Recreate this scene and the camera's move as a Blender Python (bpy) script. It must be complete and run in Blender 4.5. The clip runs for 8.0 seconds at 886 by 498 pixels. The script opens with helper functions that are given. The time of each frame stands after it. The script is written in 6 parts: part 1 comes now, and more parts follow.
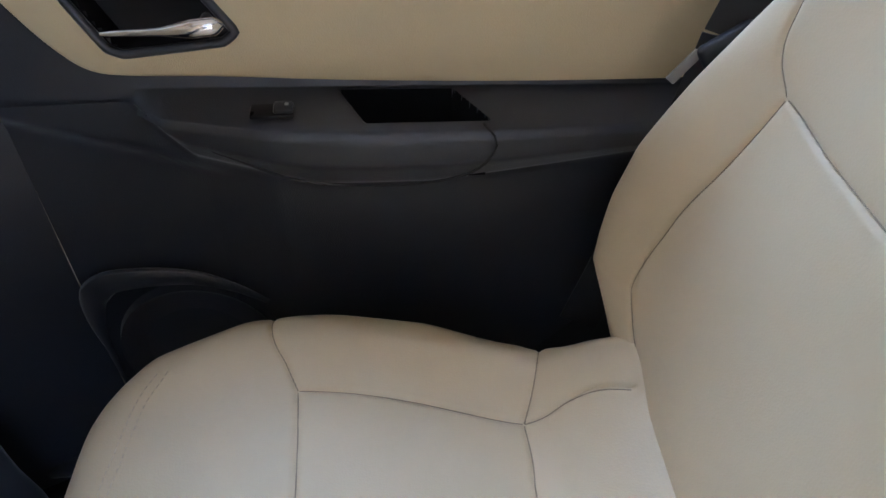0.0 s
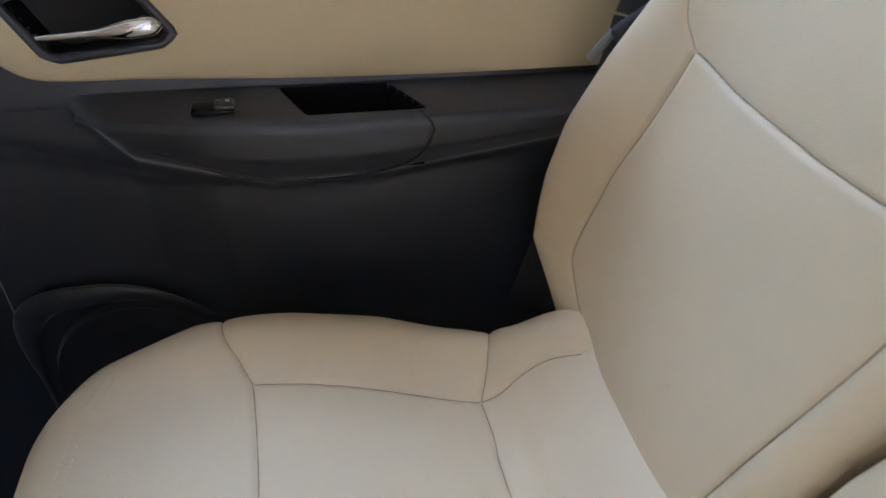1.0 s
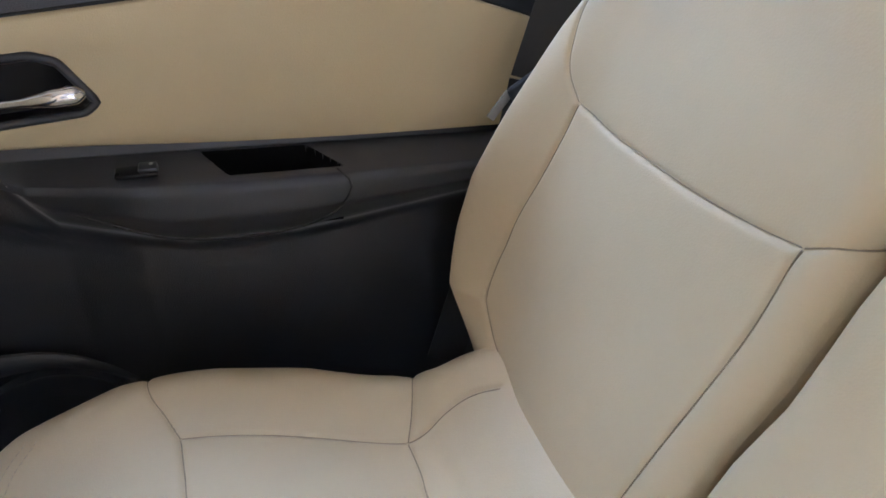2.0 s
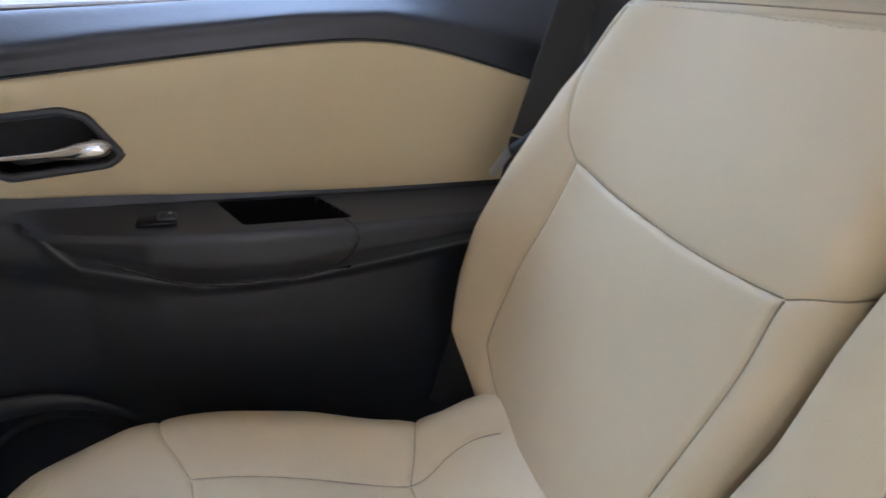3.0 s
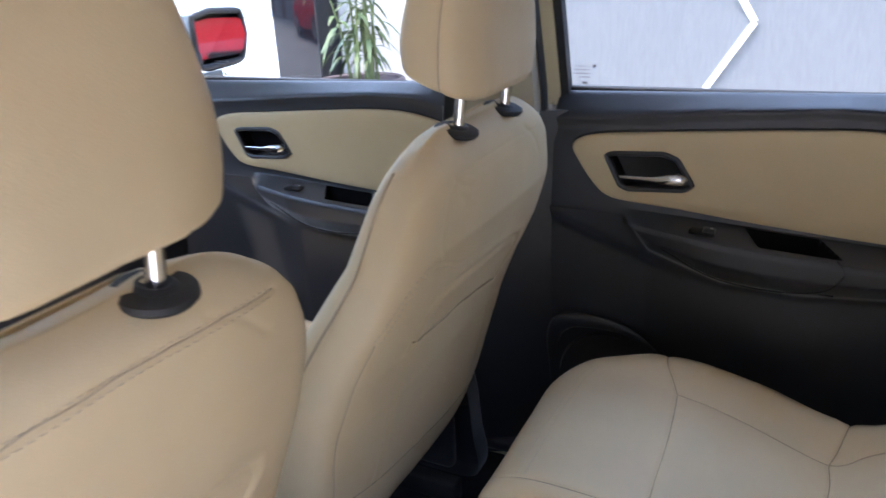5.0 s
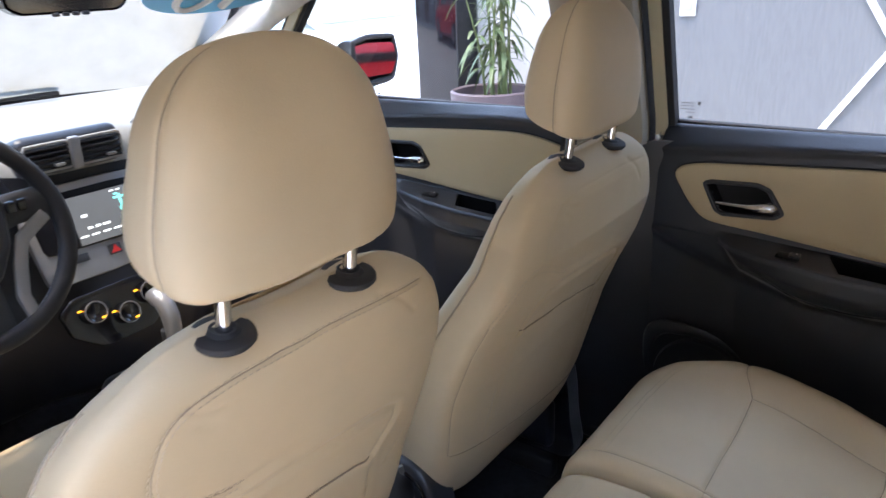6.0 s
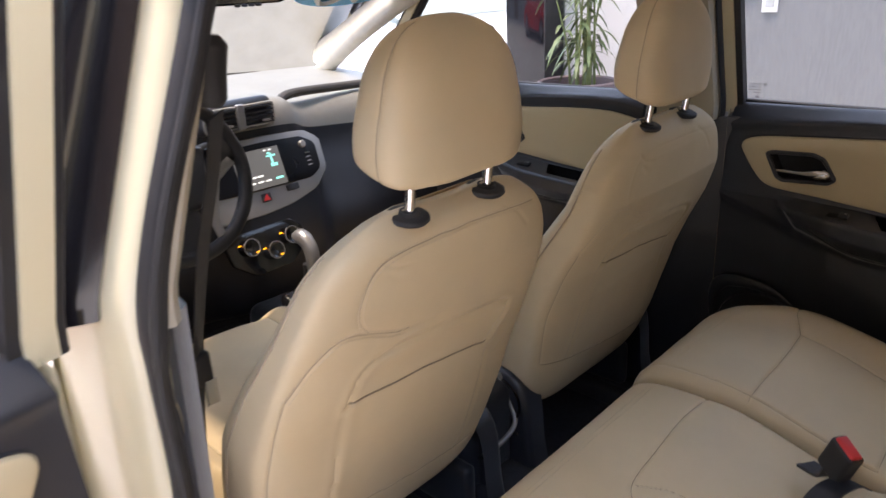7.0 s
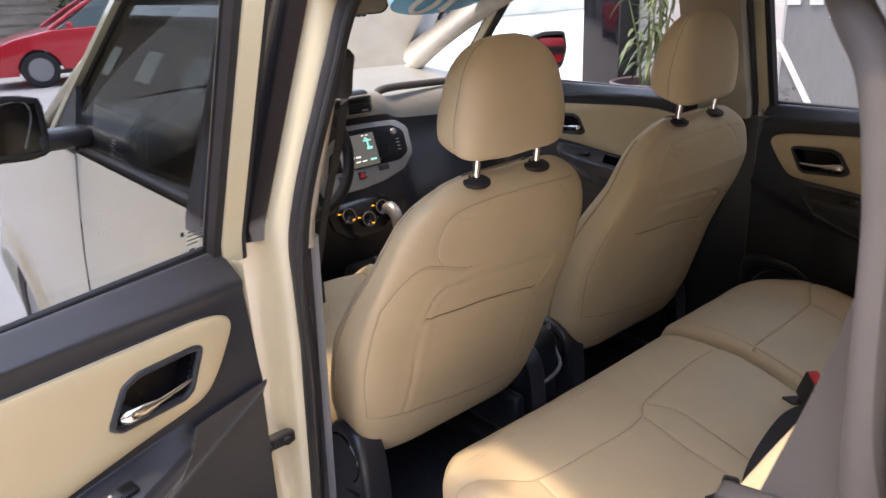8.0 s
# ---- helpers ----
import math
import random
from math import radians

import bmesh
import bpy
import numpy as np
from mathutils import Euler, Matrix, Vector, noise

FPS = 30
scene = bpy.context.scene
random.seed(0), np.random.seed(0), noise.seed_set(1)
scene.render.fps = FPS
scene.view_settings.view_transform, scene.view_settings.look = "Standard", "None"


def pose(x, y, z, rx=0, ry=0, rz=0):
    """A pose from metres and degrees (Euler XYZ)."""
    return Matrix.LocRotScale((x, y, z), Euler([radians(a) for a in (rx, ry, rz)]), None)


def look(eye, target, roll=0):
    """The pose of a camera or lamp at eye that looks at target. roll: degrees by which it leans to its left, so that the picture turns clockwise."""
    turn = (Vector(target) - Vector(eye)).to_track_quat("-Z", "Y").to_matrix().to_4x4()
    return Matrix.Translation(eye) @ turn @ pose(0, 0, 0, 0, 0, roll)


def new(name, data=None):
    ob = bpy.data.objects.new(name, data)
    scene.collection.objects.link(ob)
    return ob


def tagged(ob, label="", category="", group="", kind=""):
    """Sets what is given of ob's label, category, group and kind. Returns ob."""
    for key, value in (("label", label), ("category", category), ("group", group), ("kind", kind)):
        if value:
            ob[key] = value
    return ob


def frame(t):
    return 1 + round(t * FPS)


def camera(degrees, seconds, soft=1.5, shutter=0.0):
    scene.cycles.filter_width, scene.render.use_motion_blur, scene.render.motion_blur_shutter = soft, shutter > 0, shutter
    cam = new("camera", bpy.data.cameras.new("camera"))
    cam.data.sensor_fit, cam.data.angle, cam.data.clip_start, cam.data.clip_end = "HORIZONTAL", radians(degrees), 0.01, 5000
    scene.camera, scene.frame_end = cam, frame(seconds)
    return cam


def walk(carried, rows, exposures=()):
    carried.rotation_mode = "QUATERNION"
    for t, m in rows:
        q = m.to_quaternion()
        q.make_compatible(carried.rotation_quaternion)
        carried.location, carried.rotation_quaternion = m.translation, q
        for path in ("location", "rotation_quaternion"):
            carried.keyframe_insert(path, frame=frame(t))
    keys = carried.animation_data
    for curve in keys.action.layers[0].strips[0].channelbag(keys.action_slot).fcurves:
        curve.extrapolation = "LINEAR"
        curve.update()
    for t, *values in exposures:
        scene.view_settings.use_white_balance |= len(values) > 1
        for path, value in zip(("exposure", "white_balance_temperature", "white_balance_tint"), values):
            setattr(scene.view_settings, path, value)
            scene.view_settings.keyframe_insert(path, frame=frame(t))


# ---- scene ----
cam = camera(62.8, 8.0, 1.5, 0.35)
PATH = [
    (0, (-0.005, 0.016, 1.292), (0.063, 1.585, 0.054), -2.7),
    (0.5, (-0.038, 0.0, 1.252), (0.127, 1.618, 0.089), -2.9),
    (1, (-0.034, -0.052, 1.23), (0.246, 1.603, 0.142), -2.7),
    (1.5, (-0.039, -0.097, 1.22), (0.367, 1.589, 0.223), -2.5),
    (2.8, (-0.047, -0.13, 1.233), (0.541, 1.608, 0.439), -1.5),
    (3, (-0.063, -0.143, 1.238), (0.486, 1.615, 0.459), -1.1),
    (3.5, (-0.08, -0.19, 1.248), (0.132, 1.648, 0.488), -1.1),
    (4, (-0.057, -0.291, 1.271), (-0.327, 1.544, 0.521), -2.3),
    (4.5, (-0.045, -0.442, 1.309), (-0.662, 1.317, 0.584), -2.6),
    (5, (0.0, -0.575, 1.403), (-0.857, 1.083, 0.683), -2.8),
    (5.2, (0.018, -0.617, 1.436), (-0.913, 1.002, 0.719), -2.8),
    (6.3, (0.165, -0.822, 1.501), (-1.033, 0.616, 0.796), -2.6),
    (6.5, (0.187, -0.875, 1.498), (-1.042, 0.537, 0.795), -2.6),
    (7, (0.283, -1.055, 1.504), (-1.011, 0.297, 0.799), -2.7),
    (7.5, (0.406, -1.202, 1.523), (-0.95, 0.085, 0.815), -2.7),
    (8, (0.561, -1.293, 1.561), (-0.876, -0.095, 0.855), -2.6),
]
walk(cam, [(t, look(eye, target, roll)) for t, eye, target, roll in PATH],
     [(0.0, 4.68, 6550, 12), (1.5, 4.76, 6900, 13), (3.0, 4.74, 6900, 13), (4.0, 4.52, 6850, 13), (5.0, 4.2, 6900, 14), (6.5, 3.72, 7600, 16), (7.2, 3.4, 8700, 20), (8.0, 3.22, 8900, 20)])

# ---- world, sun ----
world = bpy.data.worlds.new("world")
scene.world = world
world.use_nodes = True
wn = world.node_tree.nodes
sky = wn.new("ShaderNodeTexSky")
sky.sky_type = "NISHITA"
sky.sun_disc = False
sky.sun_elevation, sky.sun_rotation = radians(71), radians(240)
world.node_tree.links.new(sky.outputs[0], wn["Background"].inputs[0])
wn["Background"].inputs[1].default_value = 0.15
sun = new("sun", bpy.data.lights.new("sun", "SUN"))
sun.data.energy, sun.data.angle, sun.data.color = 0.34, radians(3.0), (1.0, 0.95, 0.86)
sun.matrix_world = look((-1.0, -1.65, 6.5), (0, 0, 0))


# ---- materials ----
def mat(name, base, rough=0.5, metal=0.0, vary=0.12, scale=6.0, grain=0.0, grain_scale=900.0, coat=0.0, spec=0.5, tint=None, cells=False, sheen=0.0, stretch=None):
    """Principled surface with slow blotches, fine grain relief and uneven gloss."""
    m = bpy.data.materials.new(name)
    m.use_nodes = True
    n, l = m.node_tree.nodes, m.node_tree.links
    p = n["Principled BSDF"]
    p.inputs["Roughness"].default_value, p.inputs["Metallic"].default_value = rough, metal
    p.inputs["Coat Weight"].default_value, p.inputs["Specular IOR Level"].default_value = coat, spec
    p.inputs["Coat Roughness"].default_value = 0.06
    p.inputs["Sheen Weight"].default_value, p.inputs["Sheen Roughness"].default_value = sheen, 0.4
    tc = n.new("ShaderNodeTexCoord")
    no = n.new("ShaderNodeTexNoise")
    no.inputs["Scale"].default_value, no.inputs["Detail"].default_value = scale, 6
    co = tc.outputs["Object"]
    if stretch:
        sq = n.new("ShaderNodeMapping")
        sq.inputs["Scale"].default_value = stretch
        l.new(co, sq.inputs["Vector"])
        co = sq.outputs[0]
    l.new(co, no.inputs["Vector"])
    mix = n.new("ShaderNodeMix")
    mix.data_type = "RGBA"
    dark = tint or tuple(c * (1 - 2 * vary) for c in base)
    mix.inputs[6].default_value = (*dark, 1)
    mix.inputs[7].default_value = (*base, 1)
    ramp = n.new("ShaderNodeMapRange")
    ramp.inputs[1].default_value, ramp.inputs[2].default_value = 0.3, 0.62
    l.new(no.outputs[0], ramp.inputs[0])
    l.new(ramp.outputs[0], mix.inputs[0])
    l.new(mix.outputs[2], p.inputs["Base Color"])
    rr = n.new("ShaderNodeMapRange")
    rr.inputs[3].default_value, rr.inputs[4].default_value = rough * 0.85, min(1, rough * 1.18)
    l.new(no.outputs[0], rr.inputs[0])
    l.new(rr.outputs[0], p.inputs["Roughness"])
    if grain:
        g = n.new("ShaderNodeTexVoronoi") if cells else n.new("ShaderNodeTexNoise")
        g.inputs["Scale"].default_value = grain_scale
        l.new(co, g.inputs["Vector"])
        b = n.new("ShaderNodeBump")
        b.inputs["Strength"].default_value, b.inputs["Distance"].default_value = grain, 0.0006
        l.new(g.outputs[0], b.inputs["Height"])
        l.new(b.outputs[0], p.inputs["Normal"])
    return m


def glass_mat(name, color, gloss=1.5):
    m = bpy.data.materials.new(name)
    m.use_nodes = True
    n, l = m.node_tree.nodes, m.node_tree.links
    n.remove(n["Principled BSDF"])
    tr, gl, fr, mx = (n.new("ShaderNodeBsdfTransparent"), n.new("ShaderNodeBsdfGlossy"), n.new("ShaderNodeFresnel"), n.new("ShaderNodeMixShader"))
    tr.inputs[0].default_value = (*color, 1)
    gl.inputs["Roughness"].default_value = 0.01
    fr.inputs[0].default_value = gloss
    l.new(fr.outputs[0], mx.inputs[0])
    l.new(tr.outputs[0], mx.inputs[1])
    l.new(gl.outputs[0], mx.inputs[2])
    l.new(mx.outputs[0], n["Material Output"].inputs[0])
    return m


def glow(name, color, strength):
    m = bpy.data.materials.new(name)
    m.use_nodes = True
    p = m.node_tree.nodes["Principled BSDF"]
    p.inputs["Base Color"].default_value = (*color, 1)
    p.inputs["Emission Color"].default_value = (*color, 1)
    p.inputs["Emission Strength"].default_value = strength
    return m


LEATHER = mat("beige_leather", (0.60, 0.474, 0.302), 0.52, spec=0.36, vary=0.035, scale=9, grain=0.16, grain_scale=520, cells=True)
FINESEAM = mat("fine_seam_thread", (0.41, 0.325, 0.225), 0.8, vary=0.1)
SEAM = mat("seam_thread", (0.29, 0.225, 0.15), 0.8, vary=0.1)
THREAD = mat("beige_thread", (0.55, 0.455, 0.33), 0.8, vary=0.1)
VINYL = mat("tan_vinyl", (0.53, 0.422, 0.252), 0.55, vary=0.03, scale=8, grain=0.3, grain_scale=600, cells=True)
DARK = mat("charcoal_plastic", (0.0142, 0.0165, 0.0225), 0.36, spec=0.7, vary=0.1, scale=12, grain=0.35, grain_scale=700, cells=True, sheen=0.34)
DARK2 = mat("armrest_plastic", (0.020, 0.0225, 0.029), 0.33, spec=0.7, vary=0.08, scale=14, grain=0.3, grain_scale=800, cells=True, sheen=0.12)
GLOSSBLACK = mat("gloss_black", (0.008, 0.008, 0.01), 0.12, vary=0.1, coat=0.5)
# near-black that paints the shade inside the door pull pockets
POCKET_SHADE = mat("pocket_shade", (0.004, 0.004, 0.005), 0.8, vary=0.1, spec=0.05)
RUBBER = mat("black_rubber", (0.018, 0.018, 0.02), 0.6, vary=0.15, scale=20, grain=0.2)
CARPET = mat("black_carpet", (0.022, 0.024, 0.032), 0.95, vary=0.3, scale=60, grain=1.0, grain_scale=400)
PAINT = mat("cream_paint", (0.70, 0.625, 0.425), 0.22, vary=0.02, scale=3, coat=0.8)
GARNISH = mat("beige_garnish", (0.46, 0.41, 0.32), 0.6, vary=0.04, scale=10, grain=0.3)
HEADLINER = mat("pale_headliner", (0.86, 0.82, 0.74), 0.95, vary=0.05, scale=30, grain=0.6, grain_scale=500)
CHROME = mat("chrome", (0.82, 0.82, 0.84), 0.10, 1.0, vary=0.02)
SILVER = mat("silver_plastic", (0.34, 0.335, 0.33), 0.36, 0.6, vary=0.04, scale=20)
WEBBING = mat("grey_webbing", (0.034, 0.032, 0.032), 0.75, vary=0.06, scale=30, grain=0.35, grain_scale=500)
BLACKWEB = mat("black_webbing", (0.02, 0.02, 0.024), 0.6, vary=0.1, scale=30, grain=0.8, grain_scale=500)
RED = mat("red_plastic", (0.65, 0.03, 0.03), 0.4, vary=0.05)
GOLD = mat("gold_emblem", (0.75, 0.50, 0.18), 0.3, 0.8, vary=0.05)
GLASS = glass_mat("clear_glass", (0.34, 0.405, 0.43), 1.2)
TINTED = glass_mat("tinted_glass", (0.68, 0.70, 0.70), 1.2)
SHADED = glass_mat("shaded_glass", (0.22, 0.25, 0.28), 1.2)
# lit copy of the seal rubber, daylight put into a paler grey; also colours the dash ridge
LIT_SEAL_GREY = mat("lit_seal_grey", (0.085, 0.078, 0.074), 0.7, vary=0.08, scale=20, grain=0.3)
PANELBLACK = mat("lacquer_black", (0.010, 0.010, 0.014), 0.05, vary=0.1, spec=0.6)
GREYGLASS = glass_mat("grey_glass", (0.46, 0.48, 0.49), 1.45)
SCREENBLACK = mat("display_black", (0.006, 0.006, 0.008), 0.28, vary=0.1, spec=0.25)
DARKGLASS = glass_mat("dark_glass", (0.15, 0.165, 0.18), 1.5)
MIRROR = mat("mirror_silver", (0.20, 0.21, 0.225), 0.03, 1.0, vary=0.02)
INK = mat("printed_mark", (0.55, 0.56, 0.56), 0.6)
DARKINK = mat("dark_mark", (0.10, 0.10, 0.11), 0.6)


# ---- building helpers ----
def root(ob):
    while ob.parent:
        ob = ob.parent
    return ob


def thing(name, base, label, category, group="", kind="", rz=0.0):
    ob = new(name)
    ob.matrix_basis = pose(*base, 0, 0, rz)
    ob.empty_display_size = 0.05
    bpy.context.view_layer.update()
    return tagged(ob, label, category, group, kind)


def mesh_of(name, geo, material, base=(0, 0, 0), sharp=35):
    v, f = geo
    v = np.asarray(v, float).reshape(-1, 3) - np.asarray(base, float)
    me = bpy.data.meshes.new(name)
    me.from_pydata(v.tolist(), [], [tuple(int(i) for i in q) for q in f])
    me.validate()
    bm = bmesh.new()
    bm.from_mesh(me)
    bmesh.ops.recalc_face_normals(bm, faces=bm.faces)
    bm.to_mesh(me)
    bm.free()
    me.polygons.foreach_set("use_smooth", [True] * len(me.polygons))
    me.set_sharp_from_angle(angle=radians(sharp))
    me.materials.append(material)
    return me


def part(name, geo, material, parent, label="", sharp=35):
    """Links geometry given in world places as one mesh under a thing or a part."""
    ob = new(name, mesh_of(name, geo, material, root(parent).location, sharp))
    ob.parent = parent
    return tagged(ob, label)


def solid(name, geo, material, label, category, kind="", group="", sharp=35):
    """A thing that is one single mesh."""
    v = np.asarray(geo[0], float).reshape(-1, 3)
    base = (v[:, 0].mean(), v[:, 1].mean(), v[:, 2].min())
    ob = new(name, mesh_of(name, geo, material, base, sharp))
    ob.location = base
    return tagged(ob, label, category, group, kind)


def grid(P, close_u=False, close_v=False, cap0=False, cap1=False):
    """Quads over an array of rows of points; caps close the first and last row."""
    P = np.asarray(P, float)
    n, m = P.shape[:2]
    i, j = np.meshgrid(np.arange(n if close_u else n - 1), np.arange(m if close_v else m - 1), indexing="ij")
    a, b = i * m + j, ((i + 1) % n) * m + j
    c, d = ((i + 1) % n) * m + (j + 1) % m, i * m + (j + 1) % m
    faces = np.stack([a, b, c, d], -1).reshape(-1, 4).tolist()
    if cap0:
        faces.append(list(range(m))[::-1])
    if cap1:
        faces.append([(n - 1) * m + k for k in range(m)])
    return P.reshape(-1, 3), faces


def join(*geos):
    vs, fs, k = [], [], 0
    for v, f in geos:
        v = np.asarray(v, float).reshape(-1, 3)
        vs.append(v)
        fs += [[i + k for i in q] for q in f]
        k += len(v)
    return np.concatenate(vs), fs


def move(geo, m):
    v = np.asarray(geo[0], float).reshape(-1, 3)
    m = np.array(m)
    return v @ m[:3, :3].T + m[:3, 3], geo[1]


def rbox(c, size, r=0.01, seg=3, m=None):
    """A box with rounded edges."""
    bm = bmesh.new()
    bmesh.ops.create_cube(bm, size=1)
    bmesh.ops.scale(bm, vec=size, verts=bm.verts)
    r = min(r, 0.49 * min(size))
    bmesh.ops.bevel(bm, geom=bm.edges[:], offset=r, segments=seg, profile=0.5, affect="EDGES")
    v = [tuple(x.co) for x in bm.verts]
    bm.verts.index_update()
    f = [[x.index for x in q.verts] for q in bm.faces]
    bm.free()
    geo = (np.array(v), f)
    if m is not None:
        geo = move(geo, m)
    return geo[0] + np.asarray(c, float), f


def spline(pts, n=60):
    """A smooth line through a few points (Catmull-Rom), evenly spaced."""
    p = np.asarray(pts, float)
    if len(p) == 2:
        return p[0] + (p[1] - p[0]) * np.linspace(0, 1, n)[:, None]
    q = np.vstack([2 * p[0] - p[1], p, 2 * p[-1] - p[-2]])
    out = []
    for k in range(1, len(q) - 2):
        t = np.linspace(0, 1, 24, endpoint=False)[:, None]
        a, b, c, d = q[k - 1], q[k], q[k + 1], q[k + 2]
        out.append(0.5 * (2 * b + (c - a) * t + (2 * a - 5 * b + 4 * c - d) * t**2 + (3 * b - a - 3 * c + d) * t**3))
    out = np.vstack([*out, p[-1:]])
    s = np.r_[0, np.cumsum(np.linalg.norm(np.diff(out, axis=0), axis=1))]
    u = np.linspace(0, s[-1], n)
    return np.stack([np.interp(u, s, out[:, k]) for k in range(p.shape[1])], 1)


def sweep(path, profile, up=(0, 0, 1), closed=False, scale=None):
    """Carries a closed profile of (side, up) offsets along a path."""
    p = np.asarray(path, float)
    t = np.gradient(p, axis=0) if not closed else np.roll(p, -1, 0) - np.roll(p, 1, 0)
    t /= np.linalg.norm(t, axis=1)[:, None] + 1e-12
    side = np.cross(t, np.asarray(up, float))
    side /= np.linalg.norm(side, axis=1)[:, None] + 1e-12
    u = np.cross(side, t)
    pr = np.asarray(profile, float)
    k = np.ones(len(p)) if scale is None else np.asarray(scale, float)
    rings = p[:, None] + (side[:, None] * pr[None, :, :1] + u[:, None] * pr[None, :, 1:]) * k[:, None, None]
    return grid(rings, close_u=closed, close_v=True, cap0=not closed, cap1=not closed)


def circle(r, n=12, ry=None):
    a = np.linspace(0, 2 * np.pi, n, endpoint=False)
    return np.stack([r * np.cos(a), (ry or r) * np.sin(a)], 1)


def tube(path, r, n=12, closed=False, up=(0, 0, 1), scale=None):
    return sweep(path, circle(r, n), up, closed, scale)


def strap(path, width, thick=0.0016, up=(0, 0, 1)):
    w, t = width / 2, thick / 2
    return sweep(path, [(-w, -t), (w, -t), (w, t), (-w, t)], up)


def spun(profile, c, axis=(0, 0, 1), n=40, ring=False):
    """A turned shape from (radius, height) pairs about an axis through c."""
    a = np.linspace(0, 2 * np.pi, n, endpoint=False)
    P = np.array([[(r * math.cos(t), r * math.sin(t), h) for t in a] for r, h in profile])
    g = grid(P, close_u=ring, close_v=True, cap0=not ring and profile[0][0] > 1e-6, cap1=not ring and profile[-1][0] > 1e-6)
    return move(g, Matrix.Translation(c) @ Vector(axis).to_track_quat("Z", "Y").to_matrix().to_4x4())


def outline(pts, n=72):
    """A closed smooth outline through a few corner points (rounded)."""
    p = np.asarray(pts, float)
    q = np.repeat(p, 3, 0).reshape(len(p), 3, -1).copy()
    for k in range(len(p)):
        q[k, 0] = p[k] + (p[k - 1] - p[k]) * 0.16
        q[k, 2] = p[k] + (p[(k + 1) % len(p)] - p[k]) * 0.16
        q[k, 1] = p[k] * 0.7 + (q[k, 0] + q[k, 2]) * 0.15
    q = q.reshape(-1, p.shape[1])
    s = spline(np.vstack([q, q[:1]]), n + 1)[:-1]
    return s


def pad(shape, height, edge=0.006, dome=0.0, rings=7):
    """A slab over a closed 2D outline, given as a function (a, b, lift) -> place, with rounded rim."""
    def build(place):
        c = shape.mean(0)
        rows = []
        for k in range(rings):
            a = k / (rings - 1) * np.pi / 2
            inset = edge * (1 - math.cos(a))
            d = shape - c
            r = np.linalg.norm(d, axis=1)[:, None]
            q = c + d * (1 - inset / np.maximum(r, 1e-6))
            rows.append([place(x, z, (height - edge) + edge * math.sin(a)) for x, z in q])
        rows.insert(0, [place(x, z, 0.0) for x, z in shape])
        for k in (0.75, 0.5, 0.25, 0.02):
            q = c + (shape - c) * k * (1 - edge / np.maximum(np.linalg.norm(shape - c, axis=1)[:, None], 1e-6))
            rows.append([place(x, z, height + dome * (1 - k * k)) for x, z in q])
        return grid(np.array(rows), close_v=True, cap1=True)
    return build


def smooth_loop(pts, n):
    """A closed smooth line through its points."""
    p = np.asarray(pts, float)
    q = np.vstack([p[-3:], p, p[:3]])
    line = spline(q, 40 * len(q))
    half = len(line) // 2
    i = np.argmin(np.linalg.norm(line[:half] - p[0], axis=1))
    j = half + np.argmin(np.linalg.norm(line[half:] - p[0], axis=1))
    line = line[i:j + 1]
    return line[np.linspace(0, len(line) - 1, n + 1).round().astype(int)][:-1]


def star_reach(loop, c):
    """How far a closed line lies from an inner point, by direction."""
    d = loop - c
    t, r = np.arctan2(d[:, 1], d[:, 0]), np.linalg.norm(d, axis=1)
    k = np.argsort(t)
    t, r = t[k], r[k]
    t, r = np.r_[t[-1] - 2 * np.pi, t, t[0] + 2 * np.pi], np.r_[r[-1], r, r[0]]
    return lambda a: np.interp(a, t, r)


def near_line(U, V, line):
    """Distance of every (U, V) from a polyline."""
    best = np.full(U.shape, 9.0)
    for a, b in zip(line[:-1], line[1:]):
        d = b - a
        t = np.clip(((U - a[0]) * d[0] + (V - a[1]) * d[1]) / max(d @ d, 1e-12), 0, 1)
        best = np.minimum(best, np.hypot(U - a[0] - t * d[0], V - a[1] - t * d[1]))
    return best


def seam_relief(U, V, seams, depth=0.0035, width=0.0022, puff=0.004, reach=0.03):
    """How far a padded cover sinks along its seams and swells between them."""
    d = np.full(U.shape, 9.0)
    for s in seams:
        d = np.minimum(d, near_line(U, V, spline(s, 26)))
    return -depth * np.exp(-((d / width) ** 2)) - puff * np.exp(-d / reach), d


def seam_threads(P, U, V, lines, mask, r=0.0008, lift=0.0001, out=(0, 0, 1)):
    """Thin sunk threads laid on a cover along lines given in its own two coordinates."""
    N = normals(P)
    if (N @ np.asarray(out, float))[mask].mean() < 0:
        N = -N
    pu, pv = np.gradient(P, axis=0), np.gradient(P, axis=1)
    a, b = np.gradient(U, axis=0), np.gradient(U, axis=1)
    c, d = np.gradient(V, axis=0), np.gradient(V, axis=1)
    out = []
    for line in lines:
        q = spline(line, 60)
        pts = []
        for u, v in q:
            k = np.unravel_index(np.argmin(np.hypot(U - u, V - v) + 9.0 * (~mask)), U.shape)
            det = a[k] * d[k] - b[k] * c[k]
            du, dv = u - U[k], v - V[k]
            if abs(det) > 1e-12:
                i, j = np.clip((d[k] * du - b[k] * dv) / det, -1, 1), np.clip((a[k] * dv - c[k] * du) / det, -1, 1)
            else:
                i = j = 0.0
            pts.append(P[k] + pu[k] * i + pv[k] * j + N[k] * lift)
        pts = smooth_rows(np.array(pts), 2)
        out.append(tube(pts, r, 6, up=(0.3, 0.5, 0.81)))
    return join(*out)


